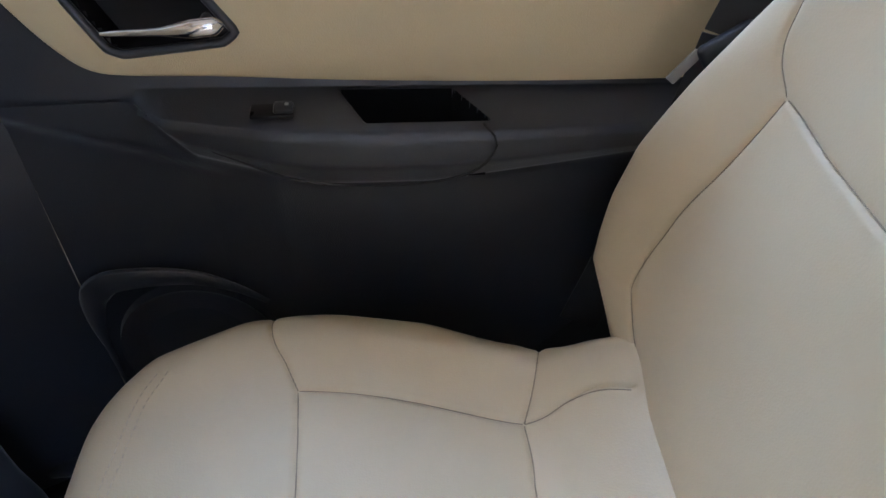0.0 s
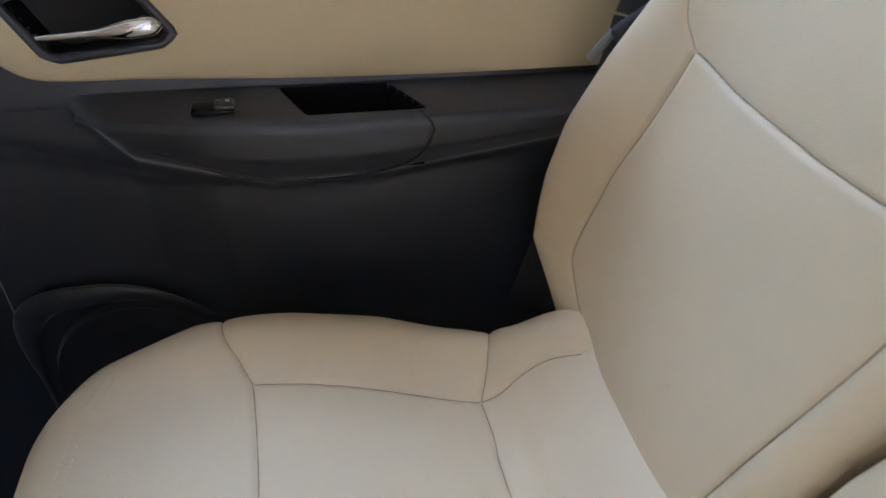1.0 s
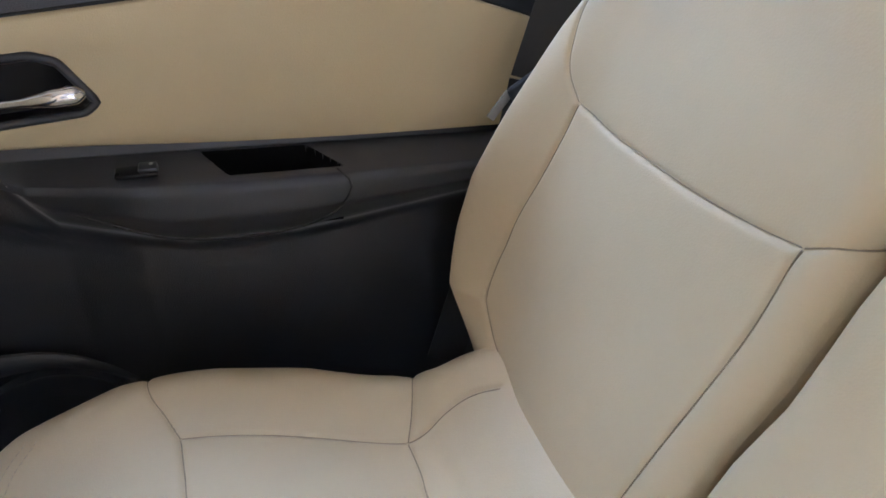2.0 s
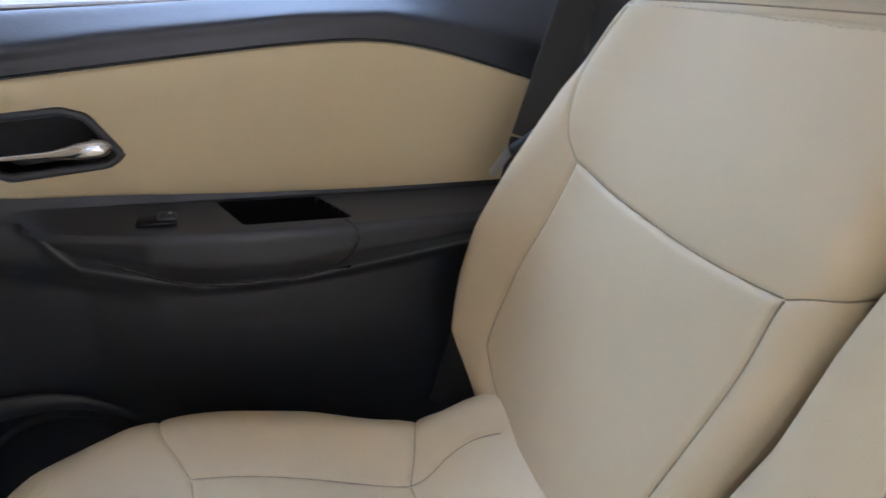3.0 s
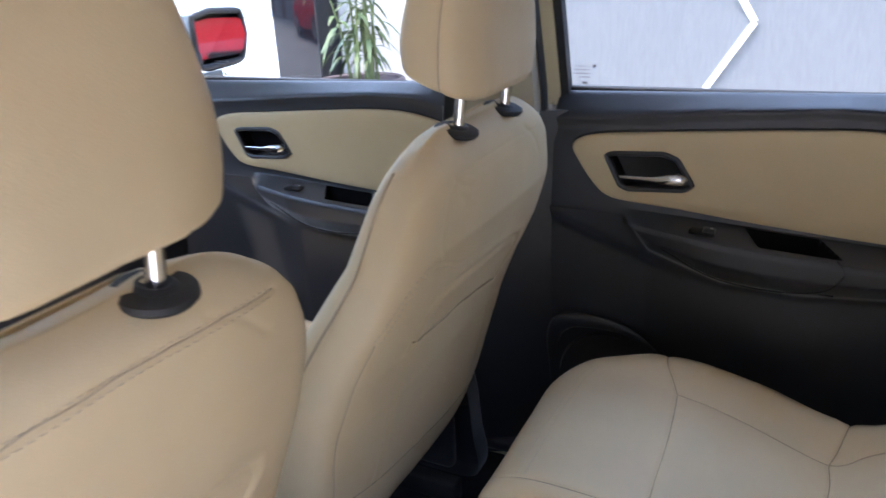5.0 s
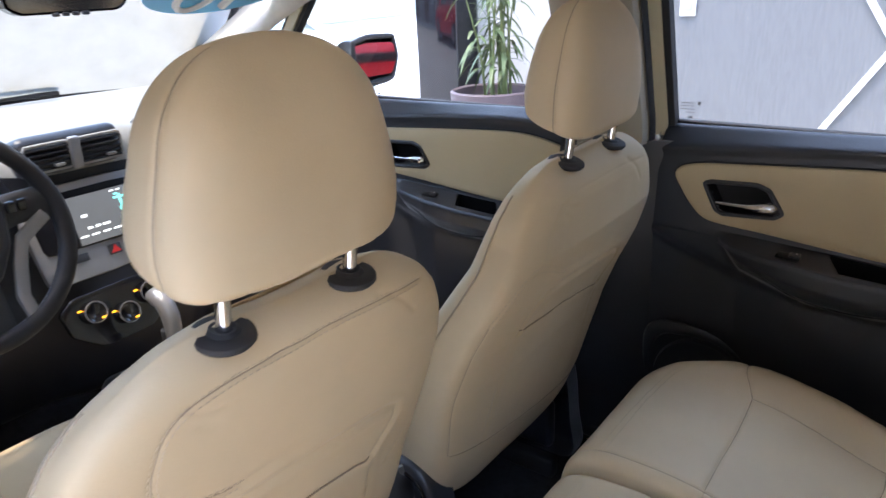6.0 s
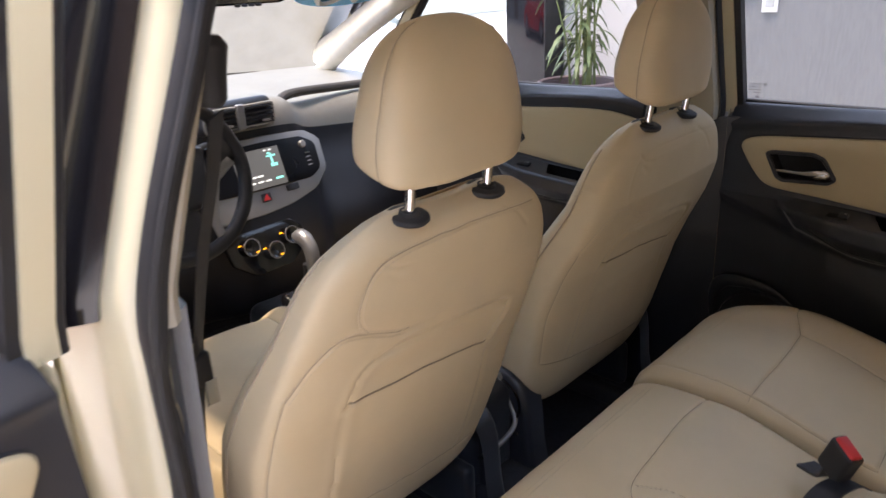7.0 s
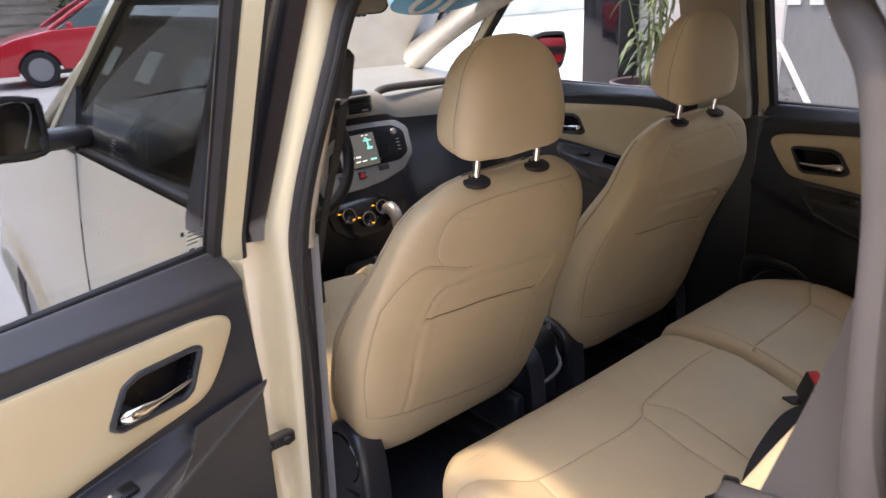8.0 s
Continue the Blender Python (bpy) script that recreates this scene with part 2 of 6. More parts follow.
def normals(P):
    du, dv = np.gradient(P, axis=0), np.gradient(P, axis=1)
    n = np.cross(du, dv)
    return n / (np.linalg.norm(n, axis=2)[..., None] + 1e-12)


def wrinkle(P, amount, scale, seed=0.0):
    n, m = P.shape[:2]
    i, j = np.linspace(0, n - 1, max(2, n // 4)).round().astype(int), np.linspace(0, m - 1, max(2, m // 4)).round().astype(int)
    q = P[np.ix_(i, j)].reshape(-1, 3) * scale + seed
    w = np.array([noise.noise(Vector(x)) for x in q]).reshape(len(i), len(j))
    w = np.stack([np.interp(np.arange(m), j, r) for r in w])
    return amount * np.stack([np.interp(np.arange(n), i, c) for c in w.T], 1)


def stitches(line, normal, length=0.0045, gap=0.0035, r=0.00045):
    """A row of short threads along a 3D line."""
    p = np.asarray(line, float)
    s = np.r_[0, np.cumsum(np.linalg.norm(np.diff(p, axis=0), axis=1))]
    count = int(s[-1] / (length + gap))
    geos = []
    for k in range(count):
        u = np.array([k * (length + gap), k * (length + gap) + length])
        e = np.stack([np.interp(u, s, p[:, c]) for c in range(3)], 1)
        nn = np.asarray(normal(e.mean(0)) if callable(normal) else normal, float)
        d = e[1] - e[0]
        side = np.cross(d, nn)
        side /= np.linalg.norm(side) + 1e-12
        o = [side * r, nn * r * 1.3, -side * r, -nn * r]
        geos.append((np.array([e[0] + x for x in o] + [e[1] + x for x in o]),
                     [[0, 1, 5, 4], [1, 2, 6, 5], [2, 3, 7, 6], [3, 0, 4, 7], [0, 3, 2, 1], [4, 5, 6, 7]]))
    return join(*geos)


def smooth_rows(A, k):
    """Rounds an array along its last-but-one axis."""
    if k < 1:
        return A
    w = np.hanning(2 * k + 3)[1:-1]
    w /= w.sum()
    B = np.concatenate([np.repeat(A[:1], k, 0), A, np.repeat(A[-1:], k, 0)])
    return sum(w[i] * B[i:i + len(A)] for i in range(2 * k + 1))


# ---- the car: shell ----
def lean_in(z):
    """How the sides draw in above the belt line."""
    return 0.33 * max(0.0, z - 1.176)


def side(x, y, z, s=1):
    return (x, s * (y - lean_in(z)), z)


ground_mat = mat("grey_concrete", (0.62, 0.60, 0.565), 0.8, vary=0.1, scale=0.8, grain=0.6, grain_scale=60)
solid("ground", grid([[(x, y, 0) for y in np.linspace(-200, 200, 9)] for x in np.linspace(-200, 200, 9)]), ground_mat,
      "sunlit grey concrete forecourt under the cars", "ground", "structure")

solid("floor", join(grid([[(x, y, 0.335 + 0.11 * math.exp(-((y / 0.13) ** 4)) + 0.004 * math.sin(31 * x + 17 * y)) for y in np.linspace(-0.76, 0.76, 60)]
                          for x in np.linspace(-1.75, 0.35, 50)])), CARPET, "black carpeted car floor with a raised middle tunnel", "floor", "structure")

body = thing("car_body", (0, 0, 0.2), "cream painted compact people carrier with open rear door", "car")

# roof skin and headliner
def roof(z0, w, crown):
    rows = []
    for x in np.linspace(-1.25, 1.35, 30):
        u = (x - 0.05) / 1.3
        rows.append([(x, w * v, z0 + crown * (1 - v * v) - 0.05 * u**4) for v in np.linspace(-1, 1, 25)])
    return grid(np.array(rows))


part("roof", roof(1.60, 0.66, 0.06), PAINT, body)
solid("ceiling", roof(1.575, 0.65, 0.03), HEADLINER, "pale woven headliner under the car roof", "ceiling", "structure")
for s in (1, -1):
    rail = spline([(-1.25, s * 0.645, 1.545), (-0.5, s * 0.655, 1.575), (0.4, s * 0.655, 1.575), (1.35, s * 0.64, 1.53)], 40)
    part("roof_rail", sweep(rail, circle(0.032, 14)), PAINT, body)
    # A pillar: painted outside, garnished inside
    pil = spline([(-2.12, s * 0.76, 1.13), (-1.85, s * 0.715, 1.28), (-1.55, s * 0.68, 1.42), (-1.22, s * 0.645, 1.545)], 30)
    part("a_pillar", sweep(pil, circle(0.020, 14, 0.025)), PAINT, body)
    inner = spline([(-2.34, s * 0.80, 1.03), (-2.12, s * 0.76, 1.13), (-1.85, s * 0.715, 1.28), (-1.55, s * 0.68, 1.42), (-1.22, s * 0.645, 1.545)], 36) + np.array([0.020, -s * 0.034, -0.006])
    part("a_pillar_trim", sweep(inner, circle(0.030, 16, 0.034)), HEADLINER, body, "pale beige plastic pillar trim")
    # B pillar: jamb, outer applique, garnish, seals
    jz = np.linspace(0.33, 1.57, 40)
    jamb = np.array([[side(x, y, z, s) for x, y in ((-0.60, 0.73), (-0.60, 0.815), (-0.585, 0.825), (-0.535, 0.815), (-0.525, 0.80), (-0.525, 0.755), (-0.535, 0.735), (-0.56, 0.72))] for z in jz])
    if s < 0:
        jamb = np.array([[side(x, y, z, s) for x, y in ((-0.60, 0.73), (-0.60, 0.815), (-0.588, 0.825), (-0.56, 0.822), (-0.545, 0.812), (-0.53, 0.80), (-0.50, 0.785), (-0.485, 0.772), (-0.475, 0.755), (-0.475, 0.735), (-0.49, 0.72), (-0.55, 0.715))] for z in jz])
    jamb[..., 0] += np.interp(jz, [0.33, 0.9, 1.17, 1.57], [-0.07, -0.025, 0.0, 0.02])[:, None]
    part("b_pillar", grid(jamb, close_v=True, cap0=True, cap1=True), PAINT, body, sharp=50)
    gz = np.linspace(1.14, 1.57, 20)
    app = np.array([[side(x, y, z, s) for x, y in ((-0.66, 0.787), (-0.66, 0.838), (-0.54, 0.838), (-0.524, 0.825), (-0.521, 0.787), (-0.60, 0.787))] for z in gz[1:]])
    if s < 0:
        app = np.array([[side(x + np.interp(z, [1.17, 1.57], [0, 0.02]), y, z, s) for x, y in ((-0.66, 0.80), (-0.66, 0.862), (-0.545, 0.862), (-0.515, 0.83), (-0.498, 0.794), (-0.51, 0.785), (-0.60, 0.787))] for z in gz[1:]])
    part("b_pillar_applique", grid(app, close_v=True, cap0=True, cap1=True), GLOSSBLACK, body)
    trim = np.array([[side(x, y, z, s) for x, y in ((-0.64, 0.715), (-0.62, 0.675), (-0.58, 0.655), (-0.51, 0.662), (-0.475 if s < 0 else -0.455, 0.69 if s < 0 else 0.70), (-0.478 if s < 0 else -0.452, 0.722 if s < 0 else 0.752), (-0.60, 0.745))] for z in gz])
    if s < 0:
        trim = np.array([[side(x, y, z, s) for x, y in ((-0.64, 0.735), (-0.62, 0.71), (-0.58, 0.70), (-0.51, 0.703), (-0.475, 0.711), (-0.463, 0.724), (-0.465, 0.738), (-0.60, 0.755))] for z in gz])
    part("b_pillar_trim", grid(trim, close_v=True, cap0=True, cap1=True), GARNISH, body, "beige plastic pillar trim")
    if s > 0:
        part("trim_lip", sweep([side(-0.449, 0.742, z) for z in gz], circle(0.004, 8, 0.014), (0, 1, 0)), RUBBER, body)
    lz = np.linspace(0.36, 1.145, 20)
    low = np.array([[(x + np.interp(z, [0.33, 0.9, 1.17], [-0.06, -0.02, 0.0]), s * y, z) for x, y in ((-0.66, 0.735), (-0.63, 0.69), (-0.58, 0.675), (-0.53 if s > 0 else -0.50, 0.69), (-0.462 if s < 0 else -0.36, 0.728 if s < 0 else 0.768), (-0.60 if s < 0 else -0.37, 0.745 if s < 0 else 0.80), (-0.62, 0.75 if s < 0 else 0.80))] for z in lz])
    part("b_pillar_lower_trim", grid(low, close_v=True, cap0=True, cap1=True), DARK, body, "charcoal plastic lower pillar trim")
    seal = spline([side(-0.595, 0.745, 0.42, s), side(-0.545, 0.745, 0.9, s), side(-0.518, 0.748, 1.17, s), side(-0.505, 0.748, 1.4, s), side(-0.47, 0.745, 1.53, s), side(-0.35, 0.73, 1.56, s),
                   side(0.2, 0.73, 1.56, s), side(0.31, 0.74, 1.51, s), side(0.362, 0.745, 1.40, s), side(0.402, 0.745, 1.2, s), side(0.425, 0.75, 1.0, s), side(0.34, 0.755, 0.78, s), side(0.10, 0.76, 0.58, s), side(0.0, 0.76, 0.42, s)], 150)
    if s < 0:
        seal[:, 0] += 0.055 * np.clip((-0.42 - seal[:, 0]) / 0.08, 0, 1)
    turn = int(np.argmax(seal[:, 0] > 0.16))
    part("door_seal", sweep(seal[:turn + 1], circle(0.012, 12, 0.017)), RUBBER, body, "black rubber door seal")
    part("seal_lip", sweep(seal[:turn + 1] + np.array([0.017, s * 0.006, 0]), circle(0.005, 8, 0.006)), RUBBER, body)
    # same rubber seal further back, painted greyer for the skylight on it
    part("rear_door_seal", sweep(seal[turn:], circle(0.015, 12, 0.019)), LIT_SEAL_GREY, body, "rubber seal of the door opening, greyed as if skylit")
    # sill, quarter panel and its trim
    part("kick_panel", rbox((-1.62, s * 0.762, 0.76), (0.36, 0.03, 0.86), 0.012), DARK, body)
    part("sill", rbox((-0.85, s * 0.79, 0.34), (1.75, 0.12, 0.10), 0.03), PAINT, body)
    part("sill_trim", rbox((-0.6, s * 0.73, 0.385), (2.0, 0.07, 0.03), 0.01), DARK, body)
    quarter = []
    for z in np.linspace(0.33, 1.18, 24):
        x0 = np.interp(z, [0.33, 0.5, 0.75, 0.9, 1.0, 1.18], [0.02, 0.12, 0.36, 0.46, 0.48, 0.485])
        quarter.append([(x, s * (0.80 + 0.05 * math.sin(math.pi * min(1, (x - x0) / 0.5) / 2)), z) for x in np.linspace(x0, 1.6, 30)])
    part("quarter_panel", grid(np.array(quarter)), PAINT, body)
    lining = []
    for z in np.linspace(0.33, 1.25, 18):
        x0 = np.interp(z, [0.33, 0.5, 0.75, 0.9, 1.0, 1.18], [0.02, 0.10, 0.33, 0.41, 0.415, 0.405])
        lining.append([(x, s * (0.735 - 0.05 * min(1, max(0, (x - x0) / 0.12))), z) for x in np.linspace(x0, 1.5, 24)])
    part("quarter_trim", grid(np.array(lining)), DARK, body)
    cz = np.linspace(1.16, 1.57, 16)
    cpil = np.array([[side(x + np.interp(z, [1.16, 1.28, 1.4, 1.57], [0.075, 0.04, 0.0, -0.05]), y, z, s) for x, y in ((0.395, 0.70), (0.395, 0.80), (0.42, 0.83), (0.56, 0.83), (0.58, 0.80), (0.58, 0.70), (0.50, 0.665), (0.42, 0.675))] for z in cz])
    part("c_pillar", grid(cpil, close_v=True, cap0=True, cap1=True), PAINT, body)
    ctr = np.array([[side(x + np.interp(z, [1.16, 1.28, 1.4, 1.57], [0.075, 0.04, 0.0, -0.05]), y, z, s) for x, y in ((0.40, 0.69), (0.41, 0.655), (0.48, 0.64), (0.58, 0.66), (0.585, 0.69))] for z in cz])
    part("c_pillar_trim", grid(ctr, close_v=True, cap0=True, cap1=True), GARNISH, body)
    dpil = np.array([[side(x, y, z, s) for x, y in ((1.25, 0.66), (1.25, 0.82), (1.5, 0.80), (1.5, 0.64))] for z in cz])
    part("d_pillar", grid(dpil, close_v=True, cap0=True, cap1=True), PAINT, body)
    qglass = part("quarter_glass", grid([[side(x, 0.80, z, s) for x in np.linspace(0.56, 1.27, 4)] for z in (1.17, 1.57)]), DARKGLASS, body)
    qglass.visible_shadow = False
part("tailgate", rbox((1.55, 0, 0.75), (0.08, 1.5, 0.86), 0.03), DARK, body)
rg = part("rear_glass", grid([[(1.56 - 0.12 * k, y * (1 - 0.1 * k), 1.17 + 0.40 * k) for y in np.linspace(-0.72, 0.72, 5)] for k in (0, 0.5, 1)]), DARKGLASS, body)
rg.visible_shadow = False
part("load_floor", rbox((0.95, 0, 0.40), (1.25, 1.4, 0.04), 0.01), CARPET, body)

# bulkhead behind the dashboard, with the sloping toe board
wall_line = spline([(-1.60, 0.34), (-1.74, 0.36), (-1.86, 0.46), (-1.92, 0.62), (-1.95, 0.90), (-2.02, 1.13)], 40)
part("bulkhead", join(grid([[(x, y, z) for y in np.linspace(-0.78, 0.78, 12)] for x, z in wall_line]), grid([[(x - 0.03, y, z) for y in np.linspace(-0.78, 0.78, 12)] for x, z in wall_line])), CARPET, body, "black carpeted bulkhead")

# windscreen with bonnet before it
ws = []
for k in np.linspace(0, 1, 8):
    ws.append([(-2.08 - 0.12 * (1 - (y / 0.74) ** 2) + 0.86 * k, y * (1 - 0.10 * k), 1.175 + 0.385 * k + 0.01 * (1 - y * y)) for y in np.linspace(-0.73, 0.73, 13)])
wsp = part("windscreen", grid(np.array(ws)), GLASS, body)
wsp.visible_shadow = False
bon = []
for x in np.linspace(-2.12, -3.0, 20):
    u = (x + 2.12) / -0.88
    bon.append([(x - 0.10 * (1 - v * v), 0.80 * v * (1 - 0.08 * u * u), 1.14 - 0.24 * u**1.8 - 0.05 * v**4 + 0.02 * math.exp(-((abs(v) - 0.55) / 0.12) ** 2)) for v in np.linspace(-1, 1, 31)])
part("bonnet", grid(np.array(bon)), PAINT, body)
for k in (-1, 1):
    part("wiper", tube(spline([(-2.19, 0.05 + 0.3 * k, 1.19), (-2.14, 0.25 + 0.3 * k, 1.225), (-2.11, 0.50 + 0.2 * k, 1.215)], 16), 0.008), RUBBER, body)
part("cowl", rbox((-2.14, 0, 1.15), (0.12, 1.44, 0.03), 0.01), RUBBER, body)
part("screen_seal", tube(spline([(-2.06, -0.73, 1.178), (-2.16, -0.3, 1.188), (-2.18, 0, 1.19), (-2.16, 0.3, 1.188), (-2.06, 0.73, 1.178)], 40), 0.012), RUBBER, body)

# front wings with wheel arches
for s in (1, -1):
    xs, zs = np.linspace(-3.05, -1.478, 64), np.linspace(0.25, 1.165, 40)
    P = np.array([[(x, s * (0.825 + 0.04 * math.sin(math.pi * (z - 0.25) / 0.9) + 0.03 * math.exp(-((math.hypot(x + 2.50, z - 0.31) - 0.36) / 0.06) ** 2) - 0.25 * max(0, -2.75 - x) ** 1.2), z - 0.16 * max(0, (-2.1 - x)) * (z > 0.9) * (z - 0.9) / 0.23) for x in xs] for z in zs])
    v, f = grid(P)
    keep = [q for q in f if math.hypot(v[q, 0].mean() + 2.50, v[q, 2].mean() - 0.31) > 0.345]
    part("front_wing", (v, keep), PAINT, body)
    wheel = part("wheel", spun([(0.20, -0.09), (0.29, -0.09), (0.305, -0.06), (0.305, 0.06), (0.29, 0.09), (0.20, 0.09)], (-2.50, s * 0.76, 0.305), (0, s, 0), 48, True), RUBBER, body)
    spokes = [spun([(0.0, 0.05), (0.045, 0.055), (0.05, 0.03)], (-2.50, s * 0.76, 0.305), (0, s, 0), 20), spun([(0.20, 0.085), (0.19, 0.08), (0.185, -0.05), (0.02, -0.06)], (-2.50, s * 0.76, 0.305), (0, s, 0), 40)]
    for k in range(5):
        a = 2 * math.pi * k / 5
        spokes.append(rbox((-2.50 + 0.11 * math.cos(a), s * 0.80, 0.305 + 0.11 * math.sin(a)), (0.19, 0.025, 0.04), 0.01, 2, pose(0, 0, 0, 0, -math.degrees(a), 0)))
    part("rim", join(*spokes), SILVER, wheel, "silver five-spoke alloy rim")


# ---- doors ----
def door(name, base, s, dx, x0, x1, label, rz=0.0, skin=True, glass=TINTED, frame_in=PAINT, ztop=1.56, lead=None, rake=0.0):
    """A side door: dark moulded inner panel with tan insert, handle, armrest, glass and painted skin."""
    d = thing(name, base, label, "car door", "side doors of the car", rz=rz)
    flip = np.array([1.0, s, 1.0])

    def put(n, geo, m, parent=None, lab="", sharp=35):
        return part(n, (np.asarray(geo[0], float).reshape(-1, 3) * flip, geo[1]), m, parent or d, lab, sharp)

    X = np.unique(np.r_[np.linspace(x0, x1, 170), np.linspace(dx - 0.10, dx + 0.11, 150)])
    r = X - dx
    zt = np.interp(r, [-0.45, -0.28, -0.1, 0.28, 0.5], [0.972, 0.968, 0.957, 0.934, 0.93])
    zl = np.interp(r, [-0.45, -0.285, -0.235, -0.106, 0.017, 0.213, 0.5], [0.958, 0.955, 0.897, 0.856, 0.85, 0.866, 0.89])
    lip = np.interp(r, [-0.45, -0.29, -0.255, -0.15, -0.05, 0.1, 0.3, 0.5], [0.722, 0.720, 0.690, 0.664, 0.656, 0.659, 0.672, 0.68])
    S = np.unique(np.r_[np.linspace(0, 1, 180), np.linspace(0.395, 0.47, 40)])
    knots = [0.0, 0.03, 0.09, 0.13, 0.36, 0.40, 0.47, 0.50, 0.58, 0.64, 0.66, 0.78, 1.0]
    P = np.zeros((len(S), len(X), 3))
    for i, x in enumerate(X):
        q = r[i]
        top = 1.176 + 0.016 * (q + 0.42)
        mid = np.interp(q, [-0.45, -0.27, -0.15, 0.05, 0.15, 0.34, 0.5], [1.116, 1.128, 1.138, 1.149, 1.146, 1.105, 1.07])
        ys = [0.792, 0.782, 0.738, 0.742, 0.730, 0.728, lip[i] + 0.004, lip[i], lip[i] + 0.002, 0.5 * lip[i] + 0.5 * 0.712, 0.718, 0.722, 0.735]
        zz = [top - 0.001, top, mid + 0.015, mid - 0.002, zt[i] + 0.016, zt[i] + 0.002, zt[i] - 0.016, zt[i] - 0.024, 0.5 * (zt[i] + zl[i]) - 0.006, zl[i] + 0.008, zl[i] - 0.004, 0.72, 0.40]
        P[:, i, 0] = x
        P[:, i, 1] = np.interp(S, knots, ys)
        P[:, i, 2] = np.interp(S, knots, zz)
    P[..., 1:] = smooth_rows(P[..., 1:], 3)
    # pull pocket sunk into the ledge
    u = (P[..., 0] - dx)
    inpk = np.clip(np.minimum(u + 0.078 - 0.55 * (0.728 - P[..., 1]), 0.040 + 0.75 * (0.728 - P[..., 1]) - u) / 0.002, 0, 1)
    row = np.clip(np.minimum(S - 0.406, 0.455 - S) / 0.003, 0, 1)[:, None]
    P[..., 2] -= 0.07 * np.clip(inpk * row, 0, 1)
    # crease: the panel falls back below a slanting line ahead of the armrest
    crease = np.interp(u, [-0.5, -0.433, -0.243, -0.1], [0.975, 0.958, 0.886, 0.84])
    P[..., 1] += 0.012 * np.clip((crease - P[..., 2]) / 0.02, 0, 1) * np.clip((-0.16 - u) / 0.08, 0, 1)
    # armrest face line
    seamline = spline([(dx + 0.07, 0.668, 0.935), (dx + 0.083, 0.655, 0.916), (dx + 0.055, 0.664, 0.880), (dx - 0.02, 0.668, 0.868), (dx - 0.12, 0.676, 0.876), (dx - 0.21, 0.685, 0.915)], 40)
    put("armrest_joint", tube(seamline, 0.0014, 6), RUBBER)

    # tan insert with the opening for the handle
    ins = smooth_loop([(-0.392, 1.080), (-0.376, 1.098), (-0.33, 1.108), (-0.25, 1.114), (-0.14, 1.121), (-0.03, 1.128), (0.06, 1.132), (0.13, 1.130), (0.20, 1.117), (0.28, 1.091), (0.36, 1.060), (0.40, 1.025),
                       (0.392, 0.968), (0.35, 0.944), (0.17, 0.949), (-0.03, 0.962), (-0.19, 0.976), (-0.285, 0.983), (-0.325, 0.992), (-0.353, 1.017), (-0.378, 1.052)], 220)
    bz = outline([(-0.326, 1.068), (-0.312, 1.073), (-0.222, 1.077), (-0.198, 1.068), (-0.169, 1.024), (-0.183, 1.014), (-0.283, 1.008), (-0.298, 1.015)], 90)

    def on_insert(a, b, h):
        return (dx + a, np.interp(b, [0.94, 1.13], [0.732, 0.742]) - h, b)

    c = bz.mean(0)
    reach_in, reach_out = star_reach(bz, c), star_reach(ins, c)
    th = np.linspace(-np.pi, np.pi, 240, endpoint=False)
    ri, ro = reach_in(th), reach_out(th)
    rows = []
    for k in np.linspace(0, 1, 7):
        q = k * np.pi / 2
        rows.append((ro - 0.008 * (1 - math.cos(q)), 0.010 * math.sin(q)))
    for k in (0.85, 0.6, 0.35, 0.12):
        rows.append((ri + (ro - 0.008 - ri) * k, 0.010 + 0.0025 * math.sin(math.pi * k)))
    rows += [(ri, 0.0105), (ri * 0.985, 0.004)]
    P_in = np.array([[on_insert(c[0] + d * math.cos(t), c[1] + d * math.sin(t), h) for d, t in zip(dist, th)] for dist, h in rows])
    tan = put("insert", grid(P_in, close_v=True), VINYL, lab="tan vinyl padded door insert")
    put("insert_gap", tube([on_insert(a, b, 0.001) for a, b in ins], 0.003, 6, True, (0, 1, 0)), RUBBER, tan)

    # panel is open behind the handle
    v, f = grid(P)
    du, dz = v[:, 0] - dx - c[0], v[:, 2] - c[1]
    hole = np.hypot(du, dz) < 0.97 * reach_in(np.arctan2(dz, du))
    f = [q for q in f if not hole[q].all()]
    # sunk faces get the near-black, so the recess shade is in the colour
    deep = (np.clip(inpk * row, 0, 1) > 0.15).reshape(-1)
    put("inner_panel", (v, [q for q in f if not deep[q].any()]), DARK, lab="charcoal grained plastic door panel")
    put("pull_pocket", (v, [q for q in f if deep[q].any()]), POCKET_SHADE, lab="pull pocket with its shade painted near-black")

    # handle: bezel, sunk cup and chrome lever
    bezel = put("handle_bezel", sweep([on_insert(a, b, 0.010) for a, b in bz], circle(0.0050, 12, 0.0045), (0, 1, 0), True), DARK)
    cup = np.array([[on_insert(*(c + (p - c) * k), h) for p in bz] for k, h in ((1.0, 0.010), (0.95, 0.006), (0.92, -0.004), (0.885, -0.016), (0.84, -0.021), (0.5, -0.023), (0.02, -0.023))])
    put("handle_cup", grid(cup, close_v=True, cap1=True), SCREENBLACK, bezel)
    lev = spline([(-0.298, 0.722, 1.0315), (-0.25, 0.714, 1.033), (-0.22, 0.709, 1.035), (-0.19, 0.709, 1.0365), (-0.177, 0.713, 1.036)], 30)
    lev[:, 0] += dx
